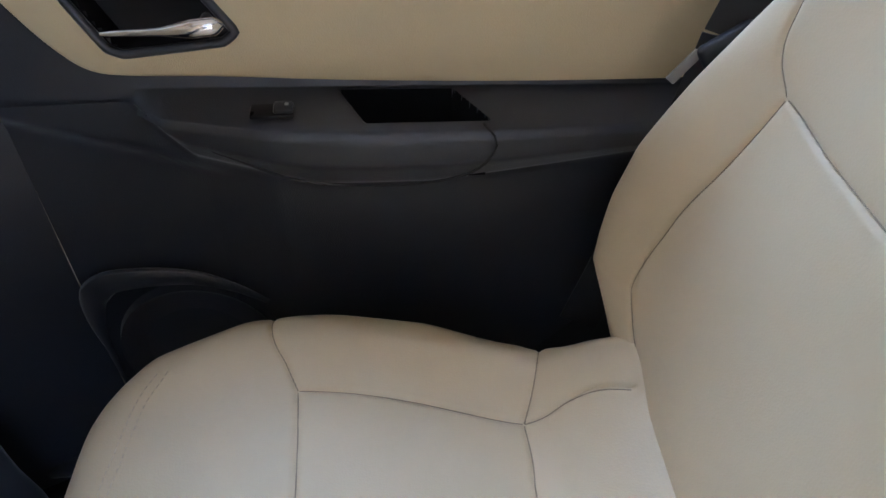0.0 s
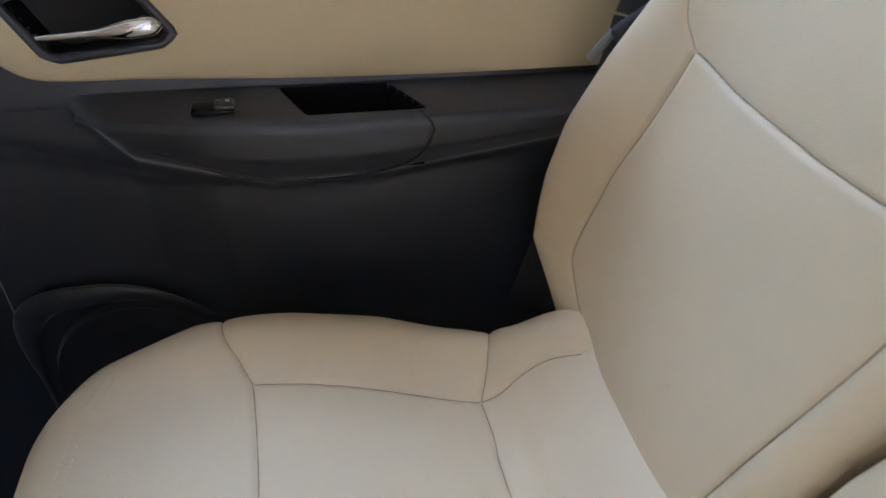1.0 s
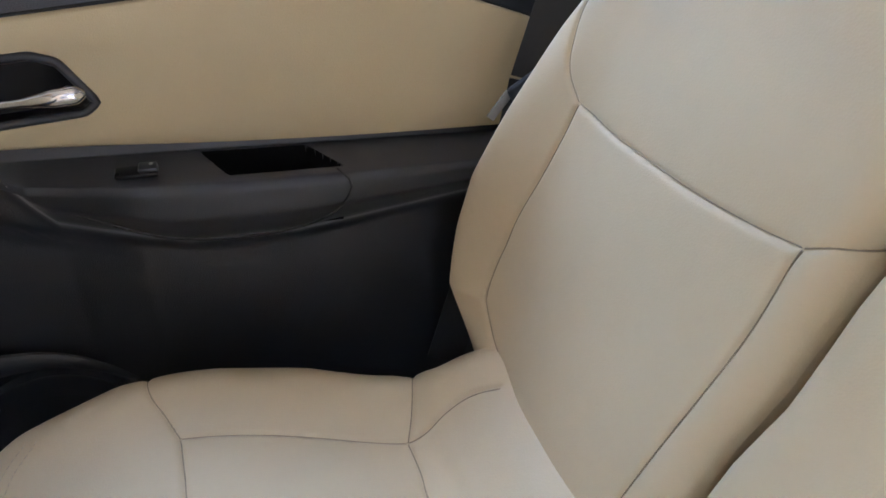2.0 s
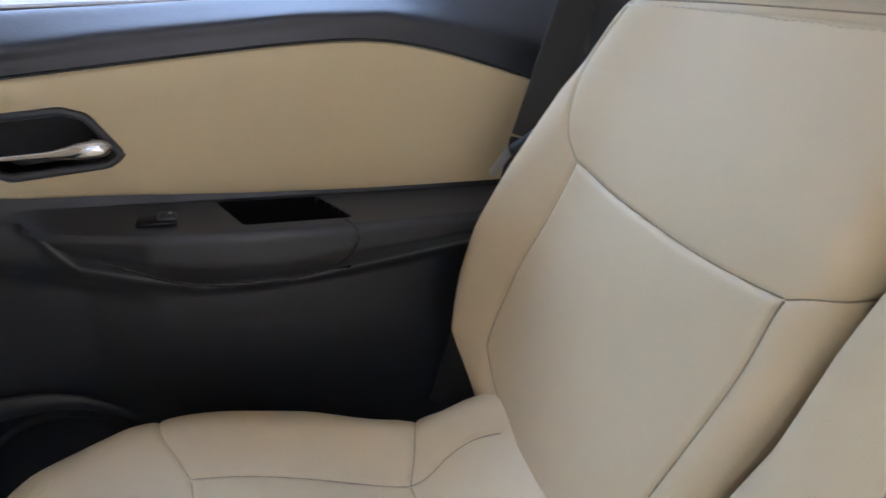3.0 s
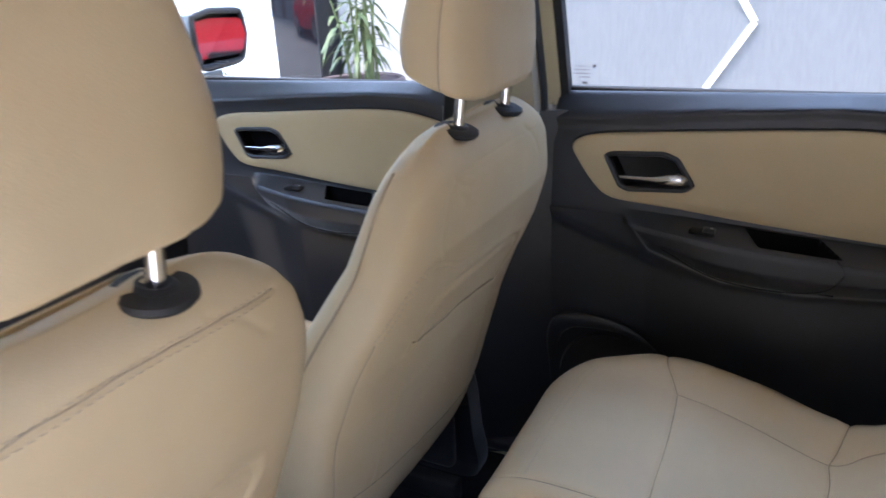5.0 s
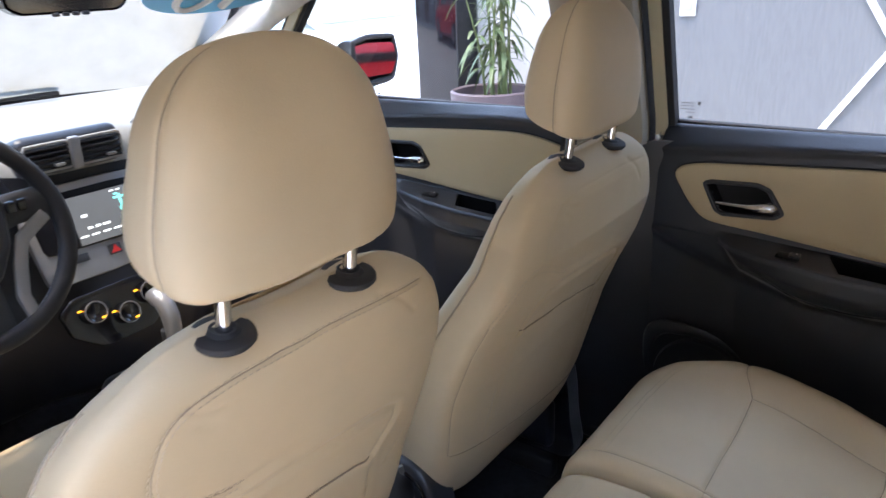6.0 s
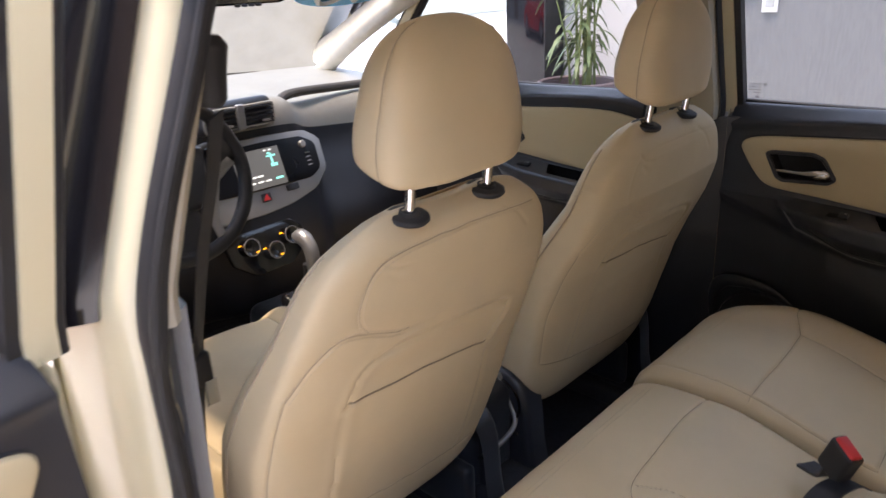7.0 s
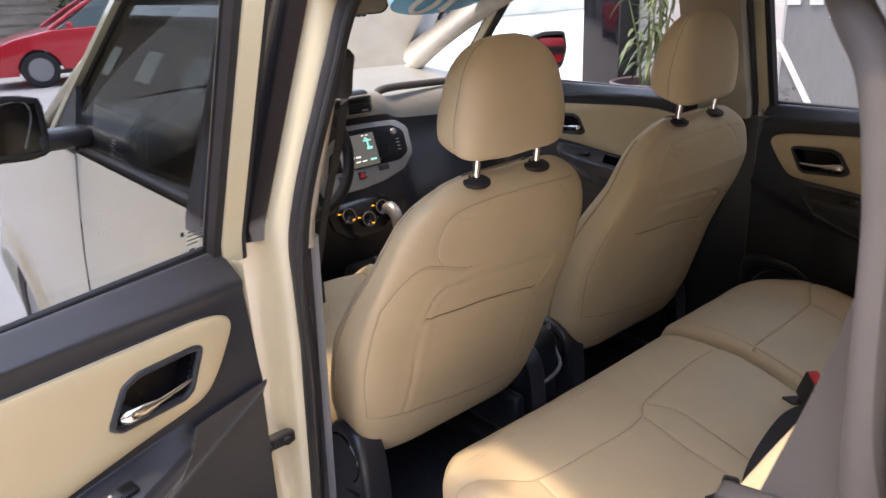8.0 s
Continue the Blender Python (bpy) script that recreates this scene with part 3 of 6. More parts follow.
    put("handle_lever", sweep(lev, circle(0.0072, 14, 0.0042), (0, 1, 0), scale=np.interp(np.linspace(0, 1, 30), [0, 0.1, 0.5, 0.75, 0.95, 1], [0.3, 0.45, 0.6, 1.3, 1.3, 0.5])), CHROME, bezel, "chrome pull lever")
    put("lever_pivot", spun([(0.006, 0.0), (0.006, 0.022), (0.005, 0.024), (0.0, 0.024)], (dx - 0.196, 0.735, 1.036), (0, -1, 0), 14), DARK2, bezel)

    # window switch
    sw = put("switch_plate", rbox((dx - 0.142, 0.690, 0.9535), (0.044, 0.020, 0.005), 0.002, 2, pose(0, 0, 0, 14, 2, 0)), SCREENBLACK)
    put("switch", rbox((dx - 0.130, 0.689, 0.957), (0.020, 0.016, 0.007), 0.003, 2, pose(0, 0, 0, 14, 2, 0)), DARK2, sw)
    put("switch_mark", rbox((dx - 0.126, 0.6885, 0.9612), (0.004, 0.004, 0.0006), 0.0002, 1, pose(0, 0, 0, 14, 2, 0)), INK, sw)

    # loudspeaker pocket low on the panel
    arch = spline([(dx - 0.425, 0.732, 0.52), (dx - 0.425, 0.726, 0.66), (dx - 0.40, 0.722, 0.715), (dx - 0.34, 0.718, 0.728), (dx - 0.28, 0.717, 0.722), (dx - 0.235, 0.718, 0.700), (dx - 0.20, 0.720, 0.672)], 50)
    put("speaker_arch", sweep(arch, circle(0.022, 12, 0.010), (0, 1, 0), scale=np.interp(np.linspace(0, 1, 50), [0, 0.2, 0.45, 0.7, 1], [0.15, 0.2, 0.85, 0.6, 0.15])), DARK)
    sp = put("speaker_grille", spun([(0.105, 0.0), (0.10, 0.012), (0.092, 0.010), (0.05, 0.014), (0.0, 0.016)], (dx - 0.30, 0.732, 0.60), (0, -1, 0), 48), DARK)
    put("speaker_ring", spun([(0.108, 0.004), (0.104, 0.016), (0.097, 0.012)], (dx - 0.30, 0.732, 0.60), (0, -1, 0), 48), DARK2, sp)

    # window frame, glass and its printed mark
    wx0, wx1 = x0 + 0.02 if lead is None else lead, x1 - 0.04
    fx = lambda z: wx0 + rake * (z - 1.19)
    gl = put("window_glass", grid([[side(x, 0.795, z) for x in np.linspace(fx(z) - 0.02, wx1 + 0.05, 6)] for z in np.linspace(1.165, ztop - 0.01, 5)]), glass)
    gl.visible_shadow = False
    zf = np.linspace(1.15, ztop, 14)
    up = np.array([[side(fx(z) + x, y, z) for x, y in ((-0.055, 0.772), (-0.055, 0.82), (-0.018, 0.82), (-0.018, 0.772))] for z in zf])
    fr = put("window_frame", grid(up, close_v=True, cap0=True, cap1=True), frame_in, sharp=20)
    put("glass_channel", sweep([side(fx(z) - 0.012, 0.789, z) for z in zf], [(-0.009, -0.012), (0.009, -0.012), (0.009, 0.012), (-0.009, 0.012)], (0, 1, 0)), RUBBER, fr)
    put("frame_seal", sweep([side(fx(z) - 0.062, 0.790, z) for z in zf], circle(0.012, 10, 0.016), (0, 1, 0)), RUBBER, fr)
    toprail = [side(x, 0.80, ztop - 0.005) for x in np.linspace(fx(ztop) - 0.06, wx1, 12)]
    put("frame_top", sweep(toprail, [(-0.022, -0.018), (0.022, -0.018), (0.022, 0.018), (-0.022, 0.018)]), RUBBER, fr)
    if s > 0 or skin:
        marks = [rbox(side(dx - 0.398 + 0.017 * k, 0.7935, z), (w, 0.0006, h), 0.0002, 1) for k, z, w, h in ((0.55, 1.222, 0.026, 0.0016), (0.45, 1.215, 0.030, 0.0016), (0.4, 1.208, 0.032, 0.0016), (0.7, 1.201, 0.020, 0.0016), (0.7, 1.190, 0.010, 0.004))]
        put("glass_mark", join(*marks), DARKINK if s > 0 else INK, gl, "small printed marks of unreadable type")
        put("glass_mark_square", rbox(side(dx - 0.366, 0.7935, 1.222), (0.006, 0.0006, 0.006), 0.0002, 1), DARKINK, gl)
    if skin:
        rows = []
        for z in np.linspace(0.36, 1.17, 20):
            xe = x1 + 0.03 - (np.interp(z, [0.36, 0.55, 0.8, 1.0, 1.17], [0.50, 0.42, 0.20, 0.04, 0.0]) if dx > -0.5 else 0)
            rows.append([(x, 0.823 + 0.04 * math.sin(math.pi * (z - 0.25) / 0.9), z) for x in np.linspace(x0 - 0.025, xe, 24)])
        put("outer_skin", grid(np.array(rows)), PAINT)
        put("door_edge", grid([[(x0 - 0.002 - 0.02 * k, 0.735 + 0.085 * k, z) for k in (0, 0.15, 0.5, 1)] for z in np.linspace(0.40, 1.16, 8)]), PAINT)
        put("belt_strip", rbox(((x0 + x1) / 2, 0.80, 1.172), (x1 - x0 + 0.06, 0.02, 0.022), 0.006), RUBBER)
    return d


right_rear = door("rear_door", (-0.50, 0.79, 0.40), 1, 0.0, -0.43, 0.42, "closed rear car door, charcoal panel with tan insert")
left_rear = door("rear_door", (-0.52, -0.80, 0.40), -1, 0.0, -0.43, 0.42, "wide open rear car door, charcoal panel with tan insert", rz=-73.0, glass=SHADED, ztop=1.66)
right_front = door("front_door", (-1.60, 0.79, 0.40), 1, -0.885, -1.45, -0.60, "closed front passenger door, charcoal panel with tan insert", lead=-1.70, rake=1.15)
left_front = door("front_door", (-1.60, -0.79, 0.40), -1, -0.885, -1.45, -0.60, "closed driver door with black mirror and dark glass", glass=GREYGLASS, lead=-1.70, rake=1.15)
check = tagged(thing("door_check_strap", (-0.555, -0.79, 0.75), "", ""), "black steel door check strap on the pillar", "door hardware")
part("bracket", rbox((-0.528, -0.80, 0.762), (0.022, 0.05, 0.026), 0.006), RUBBER, check)
part("bolt", spun([(0.008, 0), (0.008, 0.006), (0.004, 0.008)], (-0.516, -0.795, 0.762), (1, 0, 0), 12), RUBBER, check)
part("arm", strap(spline([(-0.54, -0.81, 0.757), (-0.50, -0.86, 0.755), (-0.455, -0.90, 0.752)], 10), 0.018, 0.008), RUBBER, check)

for z in (0.70, 0.76):
    part("hinge_knuckle", rbox((-0.535, -0.838, z), (0.026, 0.03, 0.034), 0.011, 4), PAINT, body)

# door mirrors
for s in (1, -1):
    mir = thing("door_mirror", (-1.47, s * 0.84, 1.18), "black door mirror with a dark housing", "mirror", "door mirrors of the car")
    sh = []
    for k in np.linspace(0, 1, 12):
        e = math.sqrt(max(0.0, 1 - (2 * k - 1) ** 6)) * 0.98 + 0.02
        y = 0.875 + 0.22 * k
        sh.append([(-1.455 - 0.10 * e * max(0, math.cos(a)) ** 0.6, s * y, 1.252 + (0.082 - 0.012 * k) * e * math.copysign(abs(math.sin(a)) ** 0.55, math.sin(a))) for a in np.linspace(-math.pi / 2, math.pi / 2, 15)])
    part("housing", grid(np.array(sh)), GLOSSBLACK if s > 0 else RUBBER, mir)
    face = outline([(s * 0.888, 1.185), (s * 0.885, 1.315), (s * 0.95, 1.328), (s * 1.07, 1.322), (s * 1.085, 1.26), (s * 1.06, 1.192)], 40)
    part("mirror_rim", tube([(-1.452, a, b) for a, b in face], 0.008, 8, True, (1, 0, 0)), RUBBER, mir)
    # left glass is plain black: its dark reflection is put into the colour
    part("mirror_glass", (np.array([(-1.4515 + 0.36 * (abs(a) - 0.985) * (s > 0), a, b) for a, b in 0.5 * (face - face.mean(0)) * (1.46 if s > 0 else 2) + face.mean(0)]), [list(range(40))]), MIRROR if s > 0 else GLOSSBLACK, mir)
    # pale line painted on as the bright edge reflected in the left glass
    if s < 0:
        part("reflection_line", tube(spline([(-1.449, y, z) for y, z in ((-0.995, 1.312), (-0.925, 1.318), (-0.908, 1.283), (-0.937, 1.205))], 30), 0.0014, 6), INK, mir)
    part("arm", rbox((-1.49, s * 0.84, 1.21), (0.09, 0.14, 0.05), 0.02), DARK2, mir)
    part("sail", (np.array([(-1.76, s * 0.80, 1.17), (-1.50, s * 0.80, 1.17), (-1.54, s * 0.755, 1.33), (-1.76, s * 0.815, 1.17), (-1.50, s * 0.815, 1.17), (-1.54, s * 0.77, 1.33)]), [[0, 1, 2], [5, 4, 3], [0, 3, 4, 1], [1, 4, 5, 2], [2, 5, 3, 0]]), DARK2, mir)


# ---- seats ----
def backrest_front(yc, bulge, lean, x0=-0.553, z0=0.575):
    """Cover of a front backrest: a closed loft with the seams of its rear side."""
    up, fw = np.array([0.287, 0, 0.958]), np.array([-0.958, 0, 0.287])
    n_s, n_a, top = 300, 380, 0.668
    v = np.linspace(0, 1, n_s)
    s = top * np.where(v < 0.75, v / 0.75 * 0.87, 0.87 + 0.13 * np.sin((v - 0.75) / 0.25 * np.pi / 2))
    w = np.interp(s, [0, 0.03, 0.10, 0.2, 0.33, 0.42, 0.5, 0.55, 0.59, 0.62, 0.645, 0.66, top], [0.225, 0.245, 0.268, 0.284, 0.298, 0.302, 0.296, 0.282, 0.258, 0.226, 0.182, 0.145, 0.10])
    w = smooth_rows(w[:, None], 6)[:, 0]
    cap = np.clip((s - 0.615) / (top - 0.615), 0, 1)
    shrink = 1 - np.sqrt(np.maximum(0, 1 - cap**2.2))
    back = 0.055 * shrink + 0.012 * np.exp(-s / 0.03) - np.interp(s, [0, 0.28, 0.36, 0.44, 0.52, 0.6, top], [0.0, 0.0, 0.008, 0.024, 0.030, 0.018, 0.002]) * bulge
    front = np.interp(s, [0, 0.3, 0.5, top], [0.18, 0.135, 0.07, 0.075]) - 0.015 * shrink
    a = np.linspace(0, 2 * np.pi, n_a, endpoint=False)
    # more samples over the rear side
    a = a + 0.45 * np.sin(a)
    e = 2 / 5.2
    C, D = np.sin(a), -np.cos(a)
    C = np.sign(C) * np.abs(C) ** e
    D = np.sign(D) * np.abs(D) ** e
    shoulder = (1 - lean) * np.interp(s, [0, 0.15, 0.3, 0.42, 0.5, 0.55, top], [0.03, 0.06, 0.035, -0.04, -0.115, -0.145, -0.12])
    left = 1 + shoulder + lean * np.interp(s, [0, 0.15, 0.3, 0.42, 0.55, top], [0.03, 0.045, 0.03, -0.03, -0.12, -0.10])
    right = 1 - lean * np.interp(s, [0, 0.2, 0.35, 0.5, top], [0.0, 0.02, 0.05, 0.075, 0.07])
    Y = w[:, None] * C[None] * np.where(C[None] < 0, left[:, None], right[:, None])
    mid, half = (back + front) / 2, (front - back) / 2
    dep = mid[:, None] + half[:, None] * D[None]
    u = np.clip(np.abs(Y) / (0.66 * w[:, None]), 0, 1)
    dep = np.where(D[None] > 0, dep - np.interp(s, [0, 0.3, 0.5, top], [0.075, 0.06, 0.03, 0.02])[:, None] * (1 - u**2) ** 1.5 * np.clip(1 - cap, 0, 1)[:, None], dep)
    S = np.repeat(s[:, None], n_a, 1)
    rear = (D[None] < 0.25) * np.ones_like(S)
    seams = [[(-0.292, 0.43), (-0.262, 0.483), (-0.22, 0.509), (-0.163, 0.498), (-0.10, 0.476), (-0.05, 0.468)],
             [(-0.163, 0.498), (-0.193, 0.529), (-0.192, 0.566), (-0.17, 0.601), (-0.114, 0.616), (-0.02, 0.620), (0.09, 0.620), (0.195, 0.612)],
             [(-0.292, 0.43), (-0.290, 0.36), (-0.282, 0.25), (-0.262, 0.139)],
             [(-0.262, 0.139), (-0.15, 0.116), (-0.03, 0.096), (0.07, 0.080), (0.21, 0.070)],
             [(0.286, 0.47), (0.288, 0.36), (0.272, 0.25), (0.245, 0.10), (0.21, 0.07)]]
    seams = [[(y * (0.975 * np.interp(q, s, left) if y < 0 else 1.0), q) for y, q in sm] for sm in seams]
    rel, dist = seam_relief(Y, S, seams, 0.0006 + 0.0008 * lean, 0.0024, 0.0005 + 0.0007 * lean, 0.012)
    # map pocket: a sagging mouth with a loose lip
    mouth = spline([(-0.166, 0.376), (-0.08, 0.368), (0.01, 0.362), (0.155, 0.342)], 30)
    dm = near_line(Y, S, mouth)
    line_s = np.interp(Y, mouth[:, 0], mouth[:, 1])
    inside = (np.abs(Y + 0.004) < 0.166).astype(float)
    below = np.clip((line_s - S) / 0.004, 0, 1) * inside * np.clip((S - 0.06) / 0.2, 0, 1)
    rel += 0.0025 * below
    contours = (([(-0.166, 0.376), (-0.169, 0.304), (-0.173, 0.19), (-0.180, 0.125)], 0.0016, 0.0008), ([(0.156, 0.344), (0.171, 0.224), (0.165, 0.15), (0.15, 0.08)], 0.0016, 0.0008),
                ([(-0.166, 0.376), (-0.147, 0.426), (-0.094, 0.445), (0.05, 0.437), (0.16, 0.425), (0.195, 0.408), (0.19, 0.385), (0.156, 0.344)], 0.0030, 0.0016))
    for edge, deep, swell in contours:
        de = near_line(Y, S, spline(edge, 24))
        rel += -deep * np.exp(-((de / 0.0044) ** 2)) + swell * np.exp(-(((de - 0.012) / 0.008) ** 2))
    # creases of the loose cover
    for fold in ([(-0.135, 0.612), (-0.11, 0.596), (-0.085, 0.592)], [(-0.12, 0.588), (-0.10, 0.572)], [(0.11, 0.628), (0.15, 0.606), (0.185, 0.574)], [(-0.13, 0.452), (-0.085, 0.462), (-0.05, 0.478)], [(-0.12, 0.440), (-0.07, 0.452)], [(0.20, 0.30), (0.235, 0.33)]):
        rel += -0.0014 * np.exp(-((near_line(Y, S, spline(fold, 16)) / 0.0034) ** 2))
    rel *= rear
    P = np.array([x0, yc, z0]) + S[..., None] * up + dep[..., None] * fw + Y[..., None] * np.array([0, 1.0, 0])
    N = normals(P)
    if (N[n_s // 2, 0] @ fw) > 0:
        N = -N
    rel = rel + wrinkle(P, 0.0022, 9.0) + wrinkle(P, 0.0004, 26.0, 4.0) * rear
    P = P + rel[..., None] * N
    P = np.concatenate([P, P[-1:].mean(1, keepdims=True) + 0.85 * (P[-1:] - P[-1:].mean(1, keepdims=True)) + up * 0.003, P[-1:].mean(1, keepdims=True) + 0.4 * (P[-1:] - P[-1:].mean(1, keepdims=True)) + up * 0.004])

    yy, hh = P[..., 1] - yc, (P - np.array([x0, yc, z0])) @ up
    P[..., 2] -= 0.6 * np.clip((P - np.array([x0, yc, z0])) @ fw - 0.028, 0, 0.2) * np.clip((hh - 0.50) / 0.15, 0, 1)
    P[..., 2] -= 0.004 * np.exp(-((yy / 0.085) ** 2)) * np.clip((hh - 0.585) / 0.07, 0, 1)
    Pr, Yr, Sr = P[:n_s], Y, S
    lines = seam_threads(Pr, Yr, Sr, seams[:4] if lean else seams[2:4], rear > 0.5, 0.0009, 0.0003, (1, 0, 0))
    # piping down both flanks
    piping = []
    for k in (int(np.argmin(np.abs(D - 0.35) + 9 * (C > 0))), int(np.argmin(np.abs(D - 0.35) + 9 * (C < 0)))):
        piping.append(tube(smooth_rows(P[24:250, k] + 0.0003 * N[24:250, k], 3), 0.0016, 8, up=(1, 0.2, 0)))
    mouth_gap = seam_threads(Pr, Yr, Sr, [[(-0.166, 0.376), (-0.08, 0.368), (0.01, 0.362), (0.155, 0.342)]], rear > 0.5, 0.0014, 0.0009, (1, 0, 0))

    def rear_point(y, sv):
        i = np.argmin(np.abs(s - sv))
        j = np.argmin(np.abs(Y[i] - y) + 9 * (D > 0.2))
        return P[i, j] + N[i, j] * 0.0006
    threads = []
    for sm in seams[:2] if lean else seams[:1]:
        c = spline(sm, 50)
        t = np.gradient(c, axis=0)
        t /= np.linalg.norm(t, axis=1)[:, None]
        for off in (-0.005, 0.005):
            q = c + off * np.stack([-t[:, 1], t[:, 0]], 1)
            threads.append(stitches(smooth_rows(np.array([rear_point(*x) for x in q]), 2), -fw))
    return grid(P, close_v=True, cap0=True, cap1=True), join(*threads), lines, mouth_gap, piping


def headrest_cover(yc, xc, z0, wide=0.141, tall=0.228):
    """Boxy head restraint, wider below than above: flat rear panel, rounded front, edge seams."""
    n_s, n_a = 130, 220
    t = (1 - np.cos(np.linspace(0.02, np.pi - 0.02, n_s))) / 2
    low, high = np.clip((0.13 - t) / 0.13, 0, 1), np.clip((t - 0.60) / 0.40, 0, 1)
    prof = np.minimum((1 - low**3.0) ** (1 / 3.0), (1 - high**3.0) ** (1 / 3.0))
    taper = np.interp(t, [0, 0.06, 0.2, 0.32, 0.43, 0.55, 0.7, 0.85, 1], [0.93, 0.97, 1.0, 0.995, 0.97, 0.92, 0.85, 0.76, 0.66])
    w = wide * prof * smooth_rows(taper[:, None], 6)[:, 0]
    dep = 0.060 * np.minimum((1 - low**2.2) ** (1 / 2.2), (1 - high**2.0) ** 0.5) * np.interp(t, [0, 0.3, 1], [0.98, 1.0, 0.85])
    a = np.linspace(0, 2 * np.pi, n_a, endpoint=False)
    e = np.where(np.sin(a) > 0, 2 / 3.7, 2 / 3.0)
    C, D = np.sign(np.cos(a)) * np.abs(np.cos(a)) ** e, np.sign(np.sin(a)) * np.abs(np.sin(a)) ** e
    Y, X = w[:, None] * C[None], dep[:, None] * D[None]
    Z = np.repeat(z0 + tall * t[:, None], n_a, 1)
    Z = Z + 0.050 * np.clip(0.5 - X / 0.12, 0, 1) * np.clip(1 - 1.6 * t, 0, 1)[:, None] ** 1.3
    P = np.stack([xc + X + 0.05 * (Z - z0), yc + Y, Z], -1)
    N = normals(P)
    if N[n_s // 2, n_a // 4][0] < 0:
        N = -N
    rel = np.zeros_like(Z)
    on = np.clip((prof - 0.3) / 0.2, 0, 1)[:, None]
    seams = []
    for ang in (0.10, np.pi - 0.10, -0.62, np.pi + 0.62):
        k = int(np.argmin(np.abs((a - ang + np.pi) % (2 * np.pi) - np.pi)))
        d = np.linalg.norm(P - P[:, k:k + 1], axis=2)
        rel += (-0.0016 * np.exp(-((d / 0.0022) ** 2)) - 0.0010 * np.exp(-d / 0.012)) * on
        seams.append(k)
    # the cover gathers in small folds above the posts
    for sy in (-0.08, 0.08):
        for q in (-0.022, 0.004, 0.026):
            rel += -0.0016 * np.exp(-(((Y - sy - q * (1 + 3 * t[:, None])) / 0.004) ** 2)) * np.clip(1 - t[:, None] / 0.16, 0, 1) * (X > 0)
    rel += wrinkle(P, 0.0026, 12.0, yc) + wrinkle(P, 0.0010, 30.0, 2.0) * np.clip(1.6 - 3 * t, 0, 1)[:, None]
    P = P + rel[..., None] * N
    i0, i1 = int(np.argmax(prof > 0.5)), n_s - 1 - int(np.argmax(prof[::-1] > 0.5))
    lines = [tube(P[i0:i1, k] + 0.0001 * N[i0:i1, k], 0.0009, 6, up=(0.3, 0.9, 0.1)) for k in seams]
    return grid(P, close_v=True, cap0=True, cap1=True), lines


def cushion_front(yc, xb=-0.70, z0=0.52):
    """Front seat cushion with side bolsters and a rounded nose."""
    n_u, n_v = 120, 160
    x = np.linspace(0, -0.58, n_u)
    nose = np.clip((-x - 0.46) / 0.12, 0, 1)
    round_ = np.sqrt(np.maximum(0, 1 - nose**2.2))
    T = np.interp(-x, [0, 0.06, 0.22, 0.38, 0.48, 0.58], [0.645, 0.655, 0.672, 0.712, 0.725, 0.715])
    W = np.interp(-x, [0, 0.1, 0.3, 0.48, 0.58], [0.235, 0.262, 0.270, 0.262, 0.235]) * (0.75 + 0.25 * round_)
    th = np.linspace(0, np.pi, n_v)
    e = 2 / 4.5
    cy, sz = np.sign(np.cos(th)) * np.abs(np.cos(th)) ** e, np.abs(np.sin(th)) ** e
    Y = W[:, None] * cy[None]
    H = (T - z0) * (0.25 + 0.75 * round_)
    Z = z0 + H[:, None] * sz[None]
    u = np.abs(cy)[None]
    Z = Z + (0.040 * np.exp(-(((u - 0.83) / 0.13) ** 2)) - 0.005 * np.exp(-(((u - 0.66) / 0.012) ** 2))) * round_[:, None] * (sz[None] > 0.5)
    P = np.stack([np.repeat(xb + x[:, None], n_v, 1) + 0.05 * (u**2 - 0.4) * np.clip((-x[:, None] - 0.3) / 0.3, 0, 1), yc + Y, Z], -1)
    P[..., 2] += wrinkle(P, 0.004, 8.0, yc)
    seam = []
    for target in (0.66, -0.66):
        k = int(np.argmin(np.abs(cy - target)))
        seam.append(tube(P[4:104, k] + [0, 0, 0.0004], 0.0012, 6, up=(0, 1, 0)))
    return grid(P, cap0=True, cap1=True), seam


